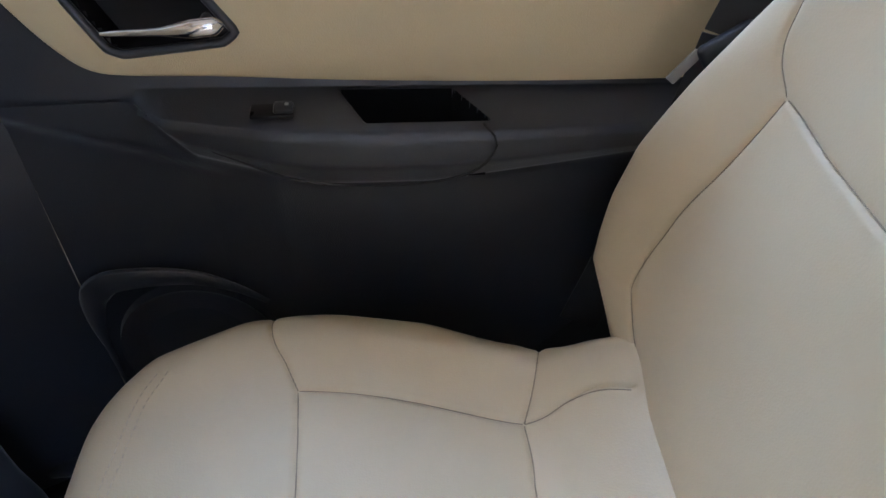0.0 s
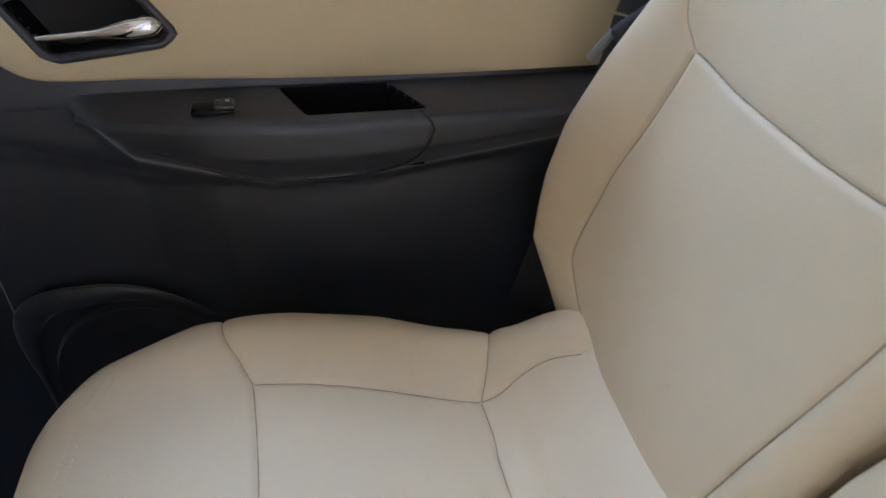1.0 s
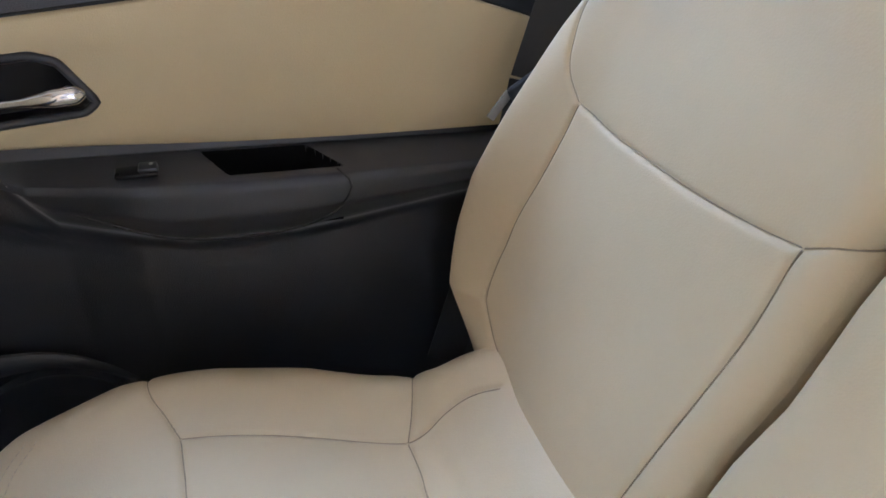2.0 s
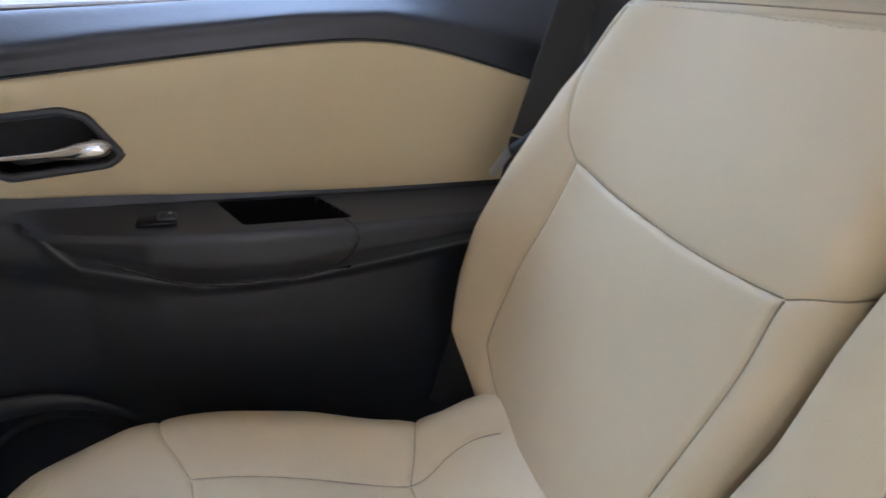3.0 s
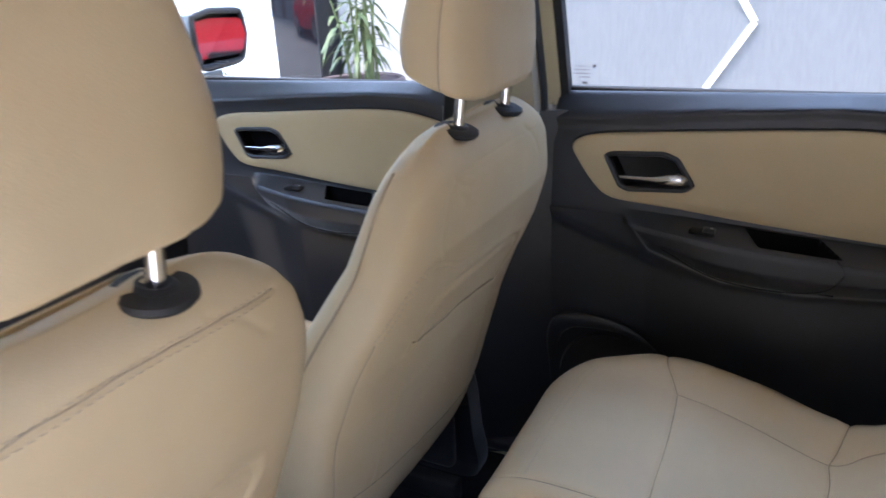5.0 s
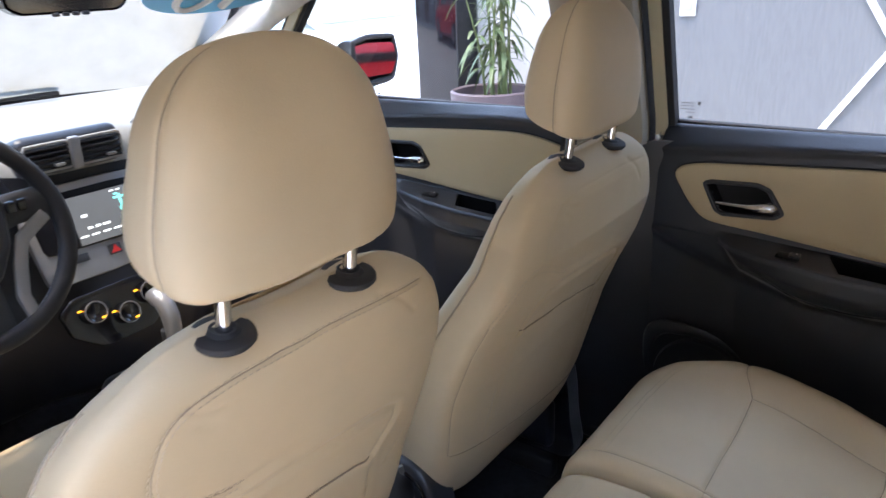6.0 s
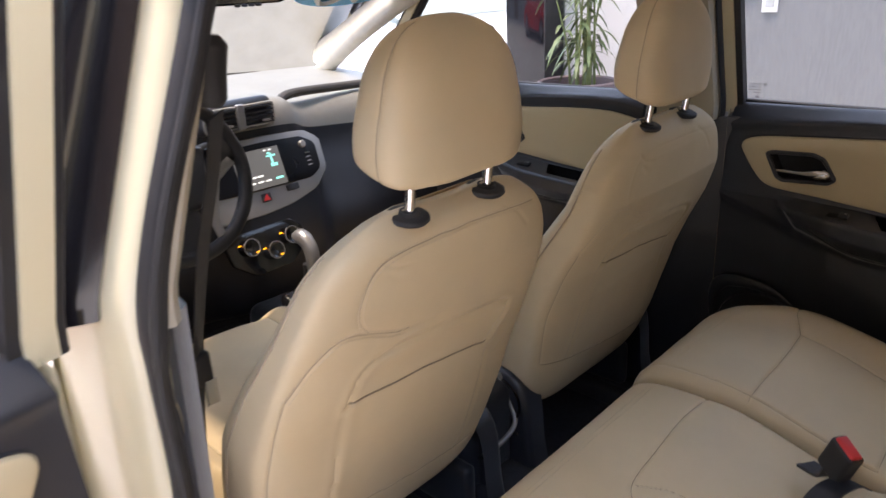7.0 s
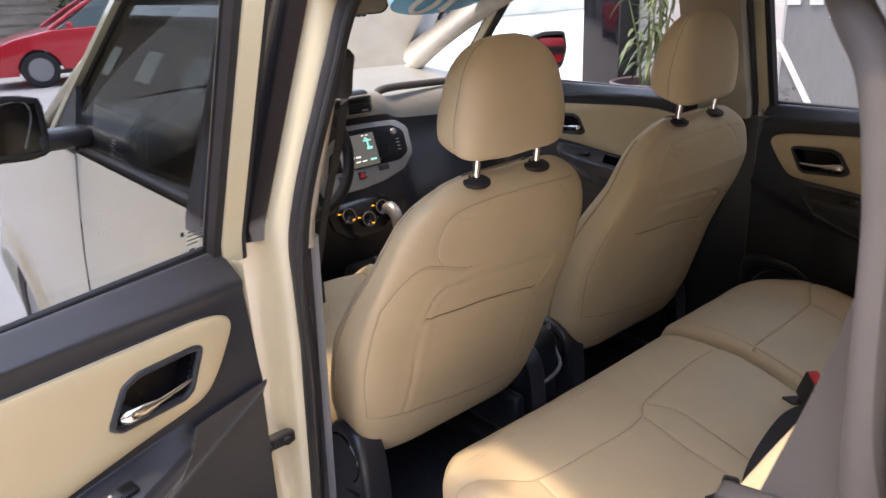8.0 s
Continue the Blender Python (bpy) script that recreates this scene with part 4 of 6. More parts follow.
def front_seat(yc, dxs, label, recline=0.0):
    st = thing("bucket_seat", (-0.75 + dxs, yc, 0.36), label, "car seat", "front seats")
    cover, thread, seamline, mouth, piping = backrest_front(yc, 1.0 if recline else 0.2, 0.0 if recline else 1.0)
    sh = lambda g: move(g, Matrix.Translation((dxs, 0, 0)))
    tip = Matrix.Translation((-0.385 + dxs, yc, 1.2)) @ Matrix.Rotation(radians(recline), 4, "Y") @ Matrix.Translation((0.385, -yc, -1.2))
    bk = part("backrest", move(cover, tip), LEATHER, st)
    part("stitching", move(thread, tip), THREAD, bk, "double rows of beige thread")
    part("seam", move(seamline, tip), FINESEAM, bk)
    for line in piping:
        part("piping", move(line, tip), FINESEAM, bk, "brown piping along the flank")
    part("pocket_mouth", move(mouth, tip), SEAM, bk, "dark slit of the map pocket")
    rest, rest_seam = headrest_cover(yc + 0.006, -0.402, 1.231)
    hr = part("headrest", sh(rest), LEATHER, st)
    for line in rest_seam:
        part("seam", sh(line), FINESEAM, hr)
    for y in (yc - 0.08, yc + 0.08):
        post = part("headrest_post", sh(tube([(-0.384, y, 1.19), (-0.372, y, 1.28)], 0.0075, 14, up=(0, 1, 0))), CHROME, st, "chrome headrest post")
        part("post_collar", sh(spun([(0.0, 0.0), (0.027, 0.0), (0.030, 0.004), (0.029, 0.008), (0.024, 0.0105), (0.016, 0.010), (0.012, 0.013), (0.0085, 0.012), (0.0, 0.008)], (-0.385, y, 1.202), (0.2, 0, 0.98), 28)), RUBBER, post, "black plastic collar")
    seat, seat_seam = cushion_front(yc)
    cu = part("cushion", sh(seat), LEATHER, st)
    for line in seat_seam:
        part("seam", sh(line), SEAM, cu)
    for s in (-1, 1):
        hood = smooth_loop([(-0.675, 0.40), (-0.685, 0.50), (-0.678, 0.60), (-0.65, 0.655), (-0.60, 0.672), (-0.555, 0.65), (-0.532, 0.60), (-0.522, 0.50), (-0.515, 0.40), (-0.60, 0.385)], 70)
        cover_ = part("recliner_cover", sh(pad(hood, 0.062, 0.018, 0.002)(lambda a_, b_, l: (a_, yc + s * (0.225 + l), b_))), DARK, st, "black plastic recliner cover")
        part("cover_ring", sh(tube([(-0.602 + 0.056 * math.cos(q), yc + s * 0.289, 0.592 + 0.056 * math.sin(q)) for q in np.linspace(-0.9, math.pi + 0.9, 40)], 0.003, 8, up=(0, 1, 0))), GLOSSBLACK, cover_)
        part("cover_latch", sh(rbox((-0.575, yc + s * 0.288, 0.515), (0.05, 0.008, 0.008), 0.003, 2, pose(0, 0, 0, 0, -12, 0))), RUBBER, cover_)
        part("seat_rail", sh(rbox((-0.85, yc + s * 0.19, 0.375), (0.62, 0.035, 0.05), 0.008)), RUBBER, st)
        part("seat_side", sh(rbox((-0.87, yc + s * 0.235, 0.46), (0.60, 0.035, 0.13), 0.015)), DARK, st)
    return st


driver = front_seat(-0.342, 0.0, "beige leather driver seat with headrest and map pocket")
passenger = front_seat(0.345, -0.022, "beige leather front passenger seat with map pocket", -2.7)

# rear bench cushion: a wide part and a narrow part, each its own cover
PROF = [(-0.305, 0.42), (-0.345, 0.52), (-0.372, 0.62), (-0.366, 0.678), (-0.325, 0.712), (-0.24, 0.724), (-0.14, 0.722), (-0.02, 0.692), (0.095, 0.660), (0.14, 0.676), (0.19, 0.708), (0.26, 0.735)]


def rear_cushion(y_in, sgn, lift=0.0, seams=()):
    """Cushion cover from its inner edge to the outer edge at side sgn."""
    n_u, n_v = 360, 300
    prof = spline(PROF, n_u)
    ye = np.interp(prof[:, 0], [-0.372, -0.35, -0.30, -0.2, -0.1, 0.0, 0.1, 0.15, 0.26], [0.525, 0.555, 0.603, 0.634, 0.645, 0.642, 0.615, 0.592, 0.56])
    ye = smooth_rows(ye[:, None], 6)[:, 0]
    t = np.linspace(0, 1, n_v)
    t = 0.5 - 0.5 * np.cos(np.pi * t) * (0.35 + 0.65 * np.abs(np.cos(np.pi * t)) ** 0.0)
    y0 = y_in * sgn
    Y = y0 + (ye[:, None] - y0) * t[None]
    X = np.repeat(prof[:, :1], n_v, 1)
    Z = np.repeat(prof[:, 1:], n_v, 1) + lift
    do, di = ye[:, None] - Y, Y - y0
    upper = np.clip((Z - 0.56) / 0.1, 0, 1)
    r = 0.035
    Z = Z + np.interp(X, [-0.35, -0.2, 0.0, 0.1, 0.2], [0.004, 0.020, 0.030, 0.042, 0.025]) * np.exp(-(((do - 0.045) / 0.045) ** 2)) * upper
    Z = Z - (r * (1 - np.sqrt(np.maximum(0, 1 - np.clip((r - do) / r, 0, 1) ** 2)))) * 1.0 * upper
    r = 0.022
    Z = Z - (r * (1 - np.sqrt(np.maximum(0, 1 - np.clip((r - di) / r, 0, 1) ** 2)))) * upper
    P = np.stack([X, sgn * Y, Z], -1)
    N = normals(P)
    if N[n_u // 2, n_v // 2][2] < 0:
        N = -N
    rel, _ = seam_relief(X, P[..., 1], seams, 0.0022, 0.0026, 0.0024, 0.013)
    rel = rel * (Z > 0.62) + wrinkle(P, 0.003, 7.0, 1.5)
    P = P + rel[..., None] * N
    ends = [np.stack([P[:, k], P[:, k] * [1, 1, 0] + [0, 0, 0.42]], 1) for k in (0, -1)]
    return join(grid(P), *[grid(e) for e in ends]), P, seam_threads(P, P[..., 0], P[..., 1], seams, P[..., 2] > 0.62)


R_SEAMS = [[(-0.172, 0.645), (-0.168, 0.585), (-0.152, 0.552), (-0.139, 0.523)], [(-0.139, 0.523), (-0.134, 0.45), (-0.131, 0.374), (-0.131, 0.29), (-0.129, 0.205)], [(-0.139, 0.523), (-0.075, 0.524), (-0.007, 0.519), (0.094, 0.503)],
           [(0.094, 0.503), (0.112, 0.545), (0.127, 0.60)], [(0.094, 0.503), (0.134, 0.508), (0.165, 0.505), (0.20, 0.49)], [(0.094, 0.503), (0.096, 0.46), (0.093, 0.40), (0.10, 0.21)],
           [(-0.345, 0.232), (-0.25, 0.225), (-0.10, 0.215), (0.1, 0.212)]]
L_SEAMS = [[(-0.26, -0.62), (-0.233, -0.582), (-0.203, -0.527), (-0.170, -0.487), (-0.159, -0.357), (-0.152, -0.242), (-0.160, -0.180)], [(-0.160, -0.180), (-0.187, -0.134), (-0.197, -0.036), (-0.206, 0.09), (-0.198, 0.188)],
           [(-0.160, -0.180), (-0.074, -0.183), (0.006, -0.172), (0.10, -0.165)], [(-0.183, -0.138), (-0.124, -0.106), (-0.047, -0.101), (0.10, -0.092)], [(0.10, -0.165), (0.11, -0.35), (0.10, -0.50)], [(-0.170, -0.487), (-0.02, -0.505), (0.10, -0.50)]]
bench = []
for nm, y_in, sg, lift, sm in (("narrow", 0.200, 1, 0.0, R_SEAMS), ("wide", 0.190, -1, -0.022, L_SEAMS)):
    geo, P, sewn = rear_cushion(y_in, sg, lift=lift, seams=sm)
    b = thing("rear_bench", (0.0, 0.42 if sg > 0 else -0.22, 0.36), f"{nm} section of the beige leather rear bench", "car seat", "rear bench")
    bench.append(b)
    c = part("cushion", geo, LEATHER, b)
    part("seam", sewn, SEAM, c, "brown seam thread")

    def at(x, y, P=P):
        k = np.argmin(np.hypot(P[..., 0] - x, P[..., 1] - y) + 9 * (P[..., 2] < 0.60))
        return P.reshape(-1, 3)[k] + [0, 0, 0.0008]
    ends = (0.555, 0.22) if sg > 0 else (-0.56, 0.17)
    for off in (0.0, 0.011):
        line = spline([(-0.285 + off, ends[0]), (-0.307 + off, 0.85 * ends[0] + 0.15 * ends[1]), (-0.315 + off, 0.5 * (ends[0] + ends[1])), (-0.315 + off, ends[1])], 70)
        part("stitching", stitches(smooth_rows(np.array([at(*q) for q in line]), 3), (0, 0, 1)), THREAD, c, "row of beige thread")
    part("seat_base", rbox((-0.03, 0.42 if sg > 0 else -0.22, 0.40), (0.46, 0.36 if sg > 0 else 0.74, 0.10), 0.02), DARK, b)


def rear_backrest(y_in, sgn, seams):
    n_u, n_v = 300, 280
    s = np.linspace(0, 1, n_u)
    z = 0.66 + 0.56 * s
    x = 0.196 + 0.28 * (z - 0.66) - 0.008 * np.sin(np.pi * s) + 0.10 * np.clip((s - 0.93) / 0.07, 0, 1) ** 2
    z = z - 0.02 * np.clip((s - 0.93) / 0.07, 0, 1) ** 2
    ye = np.interp(z, [0.66, 0.73, 0.77, 0.82, 0.86, 0.93, 1.0, 1.09, 1.17, 1.20, 1.22], [0.580, 0.608, 0.636, 0.651, 0.656, 0.642, 0.620, 0.579, 0.53, 0.50, 0.45])
    ye = smooth_rows(ye[:, None], 7)[:, 0]
    t = np.linspace(0, 1, n_v)
    y0 = (sgn * (np.interp(z, [0.66, 0.72, 0.85, 0.91, 0.99, 1.05, 1.22], [0.245, 0.235, 0.206, 0.187, 0.172, 0.156, 0.150]) + 0.004 * sgn))[:, None]
    Y = y0 + (ye[:, None] - y0) * t[None]
    X, Z = np.repeat(x[:, None], n_v, 1), np.repeat(z[:, None], n_v, 1)
    do, di = ye[:, None] - Y, Y - y0
    X = X - (0.018 + 0.028 * np.clip((1.12 - Z) / 0.2, 0, 1)) * np.clip((Z - 0.69) / 0.10, 0, 1) * np.exp(-(((do - 0.026) / 0.062) ** 2))
    r = 0.03
    X = X + 1.2 * r * (1 - np.sqrt(np.maximum(0, 1 - np.clip((r - do) / r, 0, 1) ** 2)))
    r = 0.03
    X = X + r * (1 - np.sqrt(np.maximum(0, 1 - np.clip((r - di) / r, 0, 1) ** 2)))
    P = np.stack([X, sgn * Y, Z], -1)
    N = normals(P)
    if N[n_u // 2, n_v // 2][0] > 0:
        N = -N
    rel, _ = seam_relief(P[..., 1], Z, seams, 0.0022, 0.0026, 0.0026, 0.016)
    P = P + (rel + wrinkle(P, 0.003, 7.0, 5.0))[..., None] * N
    ends = [np.stack([P[:, k], P[:, k] * [0, 1, 1] + [0.42, 0, 0]], 1) for k in (0, -1)]
    top = np.stack([P[-1], P[-1] * [0, 1, 1] + [0.45, 0, -0.005]], 1)
    return join(grid(P), *[grid(e) for e in ends], grid(top)), P, seam_threads(P, P[..., 1], P[..., 2], seams, np.ones(Z.shape, bool), out=(-1, 0, 0))


RB = [[(0.47, 1.215), (0.53, 1.13), (0.533, 1.08), (0.526, 1.05), (0.508, 1.026)], [(0.508, 1.026), (0.46, 1.015), (0.419, 1.010), (0.335, 1.005), (0.259, 1.006), (0.207, 1.010)], [(0.508, 1.026), (0.530, 0.955), (0.558, 0.876), (0.566, 0.80), (0.538, 0.750), (0.488, 0.718)],
      [(0.207, 1.010), (0.211, 0.999), (0.220, 0.943), (0.240, 0.872), (0.262, 0.802), (0.285, 0.72)], [(0.207, 1.010), (0.188, 1.018), (0.165, 1.022)], [(0.50, 1.185), (0.35, 1.188), (0.19, 1.19)]]
LB = [[(-0.47, 1.215), (-0.525, 1.13), (-0.527, 1.08), (-0.501, 1.026)], [(-0.501, 1.026), (-0.419, 1.010), (-0.335, 1.005), (-0.22, 1.01), (-0.05, 1.02), (0.10, 1.01)], [(-0.501, 1.026), (-0.514, 0.955), (-0.545, 0.85), (-0.53, 0.75)],
      [(-0.22, 1.01), (-0.22, 0.90), (-0.23, 0.72)], [(0.10, 1.01), (0.09, 0.9), (0.085, 0.72)]]
for nm, y_in, sg, sm in (("narrow", 0.165, 1, RB), ("wide", 0.158, -1, LB)):
    geo, P, sewn = rear_backrest(y_in, sg, sm)
    b = bench[0 if sg > 0 else 1]
    c = part("backrest", geo, LEATHER, b)
    part("seam", sewn, SEAM, c, "brown seam thread")
    for zz in (1.181, 1.196):
        line = []
        for y in np.linspace(0.20, 0.50, 60) * sg if sg > 0 else np.linspace(-0.50, 0.12, 90):
            k = np.argmin(np.abs(P[..., 1] - y) + np.abs(P[..., 2] - zz))
            line.append(P.reshape(-1, 3)[k] + [-0.0008, 0, 0.0004])
        part("stitching", stitches(smooth_rows(np.array(line), 3), (-0.9, 0, 0.3), 0.004, 0.0045), THREAD, c, "row of beige thread")
    part("back_shell", rbox((0.44, 0.40 if sg > 0 else -0.25, 0.90), (0.05, 0.46 if sg > 0 else 0.78, 0.54), 0.02, 3, pose(0, 0, 0, 0, 15, 0)), CARPET, b)


# ---- dashboard and controls ----
dash = thing("dashboard", (-1.60, 0, 0.60), "charcoal dashboard with pale upper face and touch screen", "dashboard")
FASCIA = mat("fascia_plastic", (0.011, 0.0125, 0.018), 0.5, vary=0.1, scale=12, grain=0.4, grain_scale=700, cells=True)
DASHTOP = mat("dash_top_plastic", (0.33, 0.32, 0.29), 0.58, vary=0.06, scale=14, grain=0.4, grain_scale=700, cells=True)
ys = np.linspace(-0.74, 0.74, 120)


def dash_row(y):
    hump = math.exp(-((y + 0.34) / 0.20) ** 4)
    ctr = math.exp(-((y - 0.06) / 0.17) ** 6)
    pas = 1 / (1 + math.exp(-(y - 0.24) / 0.025))
    zt = 1.165 + 0.045 * hump + 0.035 * ctr - 0.005 * pas
    xf = -1.50 + 0.04 * hump + 0.03 * ctr - 0.05 * pas
    pts = [(-1.62, 0.55), (-1.50 + 0.06 * ctr, 0.62), (-1.44 + 0.05 * ctr, 0.78), (-1.47 + 0.06 * ctr - 0.03 * pas, 0.92), (xf, 1.02 + 0.02 * hump), (xf - 0.02, zt - 0.05), (xf - 0.05, zt - 0.008), (xf - 0.10, zt), (-1.82, 1.19 + 0.3 * (zt - 1.175)), (-2.05 - 0.10 * (1 - (y / 0.74) ** 2), 1.200)]
    return np.array([(x, y, z) for x, z in spline(pts, 70)])


rows = np.array([dash_row(y) for y in ys])
part("fascia", grid(rows[:, :36]), FASCIA, dash, "charcoal lower dashboard moulding")
part("upper_fascia", grid(rows[:, 35:]), DASHTOP, dash, "pale grey upper dashboard moulding")
ridge = spline([(-1.53, 0.125, 1.130), (-1.545, 0.155, 1.152), (-1.57, 0.20, 1.174), (-1.60, 0.28, 1.186), (-1.62, 0.50, 1.178), (-1.62, 0.70, 1.170)], 40)
part("ridge", tube(ridge, 0.014, 10), LIT_SEAL_GREY, dash, "grey piped dashboard ridge")

DN = Vector((1, 0, 0.35)).normalized()
DU = Vector((-0.35, 0, 1)).normalized()


def on_dash(y, up, out):
    """A place on the leaning centre stack: across, up along it, out of it."""
    return tuple(Vector((-1.431, 0.007, 0.952)) + DU * up + DN * out + Vector((0, y, 0)))


def stack(pts, h, e=0.004, n=60, dome=0.0):
    return pad(outline(pts, n), h, e, dome)(lambda a, b, l: on_dash(a, b, l))


def plate(y, u, w, hgt, out, thick=0.004, r=0.0015):
    m = Matrix(((0, DU.x, DN.x), (1, 0, 0), (0, DU.z, DN.z))).to_4x4()
    return rbox(on_dash(y, u, out), (w, hgt, thick), r, 2, m)


part("stack_bezel", stack([(-0.15, -0.055), (-0.16, 0.10), (-0.12, 0.158), (0.05, 0.160), (0.20, 0.152), (0.246, 0.12), (0.243, 0.03), (0.19, -0.02), (0.10, -0.045), (0.0, -0.055)], 0.012), SILVER, dash, "satin silver centre bezel")
scr = part("display", stack([(-0.135, 0.015), (-0.14, 0.10), (-0.11, 0.140), (0.05, 0.142), (0.18, 0.136), (0.222, 0.11), (0.220, 0.035), (0.18, 0.012), (0.0, 0.012)], 0.017), SCREENBLACK, dash, "gloss black display panel")
SCREEN = glow("lit_screen", (0.045, 0.05, 0.055), 0.25)
WHITEGLOW = glow("screen_white", (0.75, 0.85, 0.9), 0.16)
TEAL = glow("screen_teal", (0.15, 0.75, 0.72), 0.16)
AMBER = glow("amber_light", (1.0, 0.40, 0.02), 0.22)
part("screen", plate(0.018, 0.070, 0.150, 0.108, 0.018, 0.002), SCREEN, scr, "dim lit screen")
tr = join(plate(0.062, 0.092, 0.006, 0.030, 0.0196, 0.001), plate(0.062, 0.100, 0.030, 0.005, 0.0196, 0.001), plate(0.066, 0.074, 0.022, 0.009, 0.0196, 0.001), plate(0.056, 0.108, 0.010, 0.004, 0.0196, 0.001))
part("screen_picture", tr, TEAL, scr)
for a, b, w, h in [(-0.045 + 0.026 * k, 0.034, 0.018, 0.004) for k in range(4)] + [(-0.026, 0.050, 0.012, 0.005), (-0.008, 0.050, 0.012, 0.005), (0.012, 0.050, 0.018, 0.005), (-0.03, 0.078, 0.014, 0.006), (0.048, 0.117, 0.010, 0.003), (0.064, 0.117, 0.010, 0.003)]:
    part("screen_bar", plate(a, b, w, h, 0.0196, 0.001), WHITEGLOW, scr)
part("screen_bar_teal", join(plate(0.070, 0.035, 0.024, 0.006, 0.0196, 0.001)), TEAL, scr)
part("power_knob", spun([(0.011, 0), (0.011, 0.006), (0.008, 0.009), (0, 0.009)], on_dash(0.175, 0.112, 0.017), DN, 20), SILVER, scr)
part("side_keys", join(*[plate(0.185, 0.085 - 0.012 * k, 0.014, 0.003, 0.0175, 0.001) for k in range(4)]), INK, scr)
for y, w in ((-0.065, 0.03), (0.105, 0.042)):
    part("stack_button", plate(y, -0.008 if y < 0 else 0.0, w, 0.018, 0.013, 0.004), DARK, dash)
hz = part("hazard_button", plate(0.012, -0.01, 0.03, 0.024, 0.013, 0.004), DARK, dash)
tri = [Vector(on_dash(0.012 + a, -0.010 + b, 0.0165)) for a, b in ((-0.011, -0.008), (0.011, -0.008), (0, 0.010))]
part("hazard_mark", (np.array([tuple(p + DN * k) for k in (-0.001, 0.001) for p in tri]), [[0, 1, 2], [5, 4, 3], [0, 3, 4, 1], [1, 4, 5, 2], [2, 5, 3, 0]]), RED, hz, "red warning triangle")

# heater panel with three dials
part("heater_panel", stack([(-0.145, -0.165), (-0.155, -0.11), (-0.12, -0.085), (0.06, -0.08), (0.095, -0.11), (0.085, -0.17), (0.035, -0.205), (-0.085, -0.21)], 0.014), GLOSSBLACK, dash, "gloss black heater panel")
for y, u in ((-0.088, -0.128), (-0.018, -0.155), (0.045, -0.128)):
    kn = part("dial", spun([(0.024, 0), (0.024, 0.016), (0.021, 0.020), (0.017, 0.018), (0.0, 0.018)], on_dash(y, u, 0.012), DN, 32), GLOSSBLACK, dash)
    part("dial_ring", spun([(0.0228, 0.019), (0.0245, 0.0195), (0.0245, 0.0212), (0.0228, 0.0212)], on_dash(y, u, 0.012), DN, 32, True), SILVER, kn)
    for a, b, o in ((-0.026, 0.012, 0.015), (0.012, -0.016, 0.032)):
        part("dial_light", plate(y + a, u + b, 0.0095, 0.004, o, 0.002), AMBER, kn, "small amber light")

# top centre vents
vent = part("vent_housing", rbox((-1.500, 0.0, 1.170), (0.07, 0.235, 0.085), 0.022, 4, pose(0, 0, 0, 0, -14, 0)), DARK2, dash)
for c in (-0.060, 0.058):
    part("vent_frame", tube([(-1.459 - 0.02 * b, c + a, 1.170 + b) for a, b in outline([(-0.05, -0.028), (0.05, -0.028), (0.048, 0.028), (-0.048, 0.028)], 30)], 0.004, 6, True, (1, 0, 0)), DASHTOP, vent)
    for k in range(5):
        part("slat", rbox((-1.464, c, 1.148 + 0.011 * k), (0.020, 0.092, 0.0035), 0.001, 1, pose(0, 0, 0, 0, 18, 0)), RUBBER, vent)
    part("vent_tab", rbox((-1.452, c + 0.018, 1.152), (0.012, 0.022, 0.006), 0.002, 2), SILVER, vent)
part("centre_divider", rbox((-1.457, -0.001, 1.170), (0.016, 0.024, 0.07), 0.005), SILVER, vent)

# instrument hood and dials
part("binnacle", grid(np.array([[(-1.52 + 0.14 * k, -0.34 + 0.165 * math.cos(a), 1.10 + 0.135 * math.sin(a) ** 0.8 - 0.01 * k) for a in np.linspace(0.02, math.pi - 0.02, 30)] for k in np.linspace(0, 1, 8)])), DARK, dash)
part("binnacle_face", (np.array([(-1.46, -0.34 + 0.16 * math.cos(a), 1.10 + 0.13 * math.sin(a)) for a in np.linspace(0, math.pi, 24)]), [list(range(24))]), GLOSSBLACK, dash)
part("blue_display", rbox((-1.455, -0.335, 1.135), (0.004, 0.07, 0.04), 0.002, 1), glow("blue_light", (0.02, 0.22, 1.0), 0.3), dash, "blue lit instrument display")

# steering wheel
sw = thing("steering_wheel", (-1.19, -0.34, 0.95), "black leather three-spoke steering wheel with silver spoke trim", "steering wheel")
# local axes of the wheel: across it and up it
WN, WU = Vector((1, 0, 0.42)).normalized(), Vector((-0.42, 0, 1)).normalized()


def on_wheel(a, b, c=0.0):
    return tuple(Vector((-1.178, -0.368, 1.128)) + Vector((0, a, 0)) + WU * b + WN * c)


ang = np.linspace(0, 2 * math.pi, 90, endpoint=False)
rim = part("rim", sweep([on_wheel(0.182 * math.cos(t), 0.182 * math.sin(t)) for t in ang], circle(0.0155, 14, 0.018), tuple(WN), True), RUBBER, sw, "black leather rim")
part("rim_stitching", stitches([on_wheel(0.168 * math.cos(t), 0.168 * math.sin(t), 0.004) for t in np.linspace(-1.25, -0.5, 40)], tuple(WN), 0.004, 0.005, 0.001), INK, rim)
hub = outline([(-0.10, 0.045), (-0.06, 0.062), (0.06, 0.062), (0.10, 0.045), (0.085, -0.03), (0.05, -0.085), (-0.05, -0.085), (-0.085, -0.03)], 60)
part("airbag_cover", pad(hub, 0.028, 0.016, 0.012)(lambda a, b, l: on_wheel(a, b, l - 0.012)), DARK2, sw)
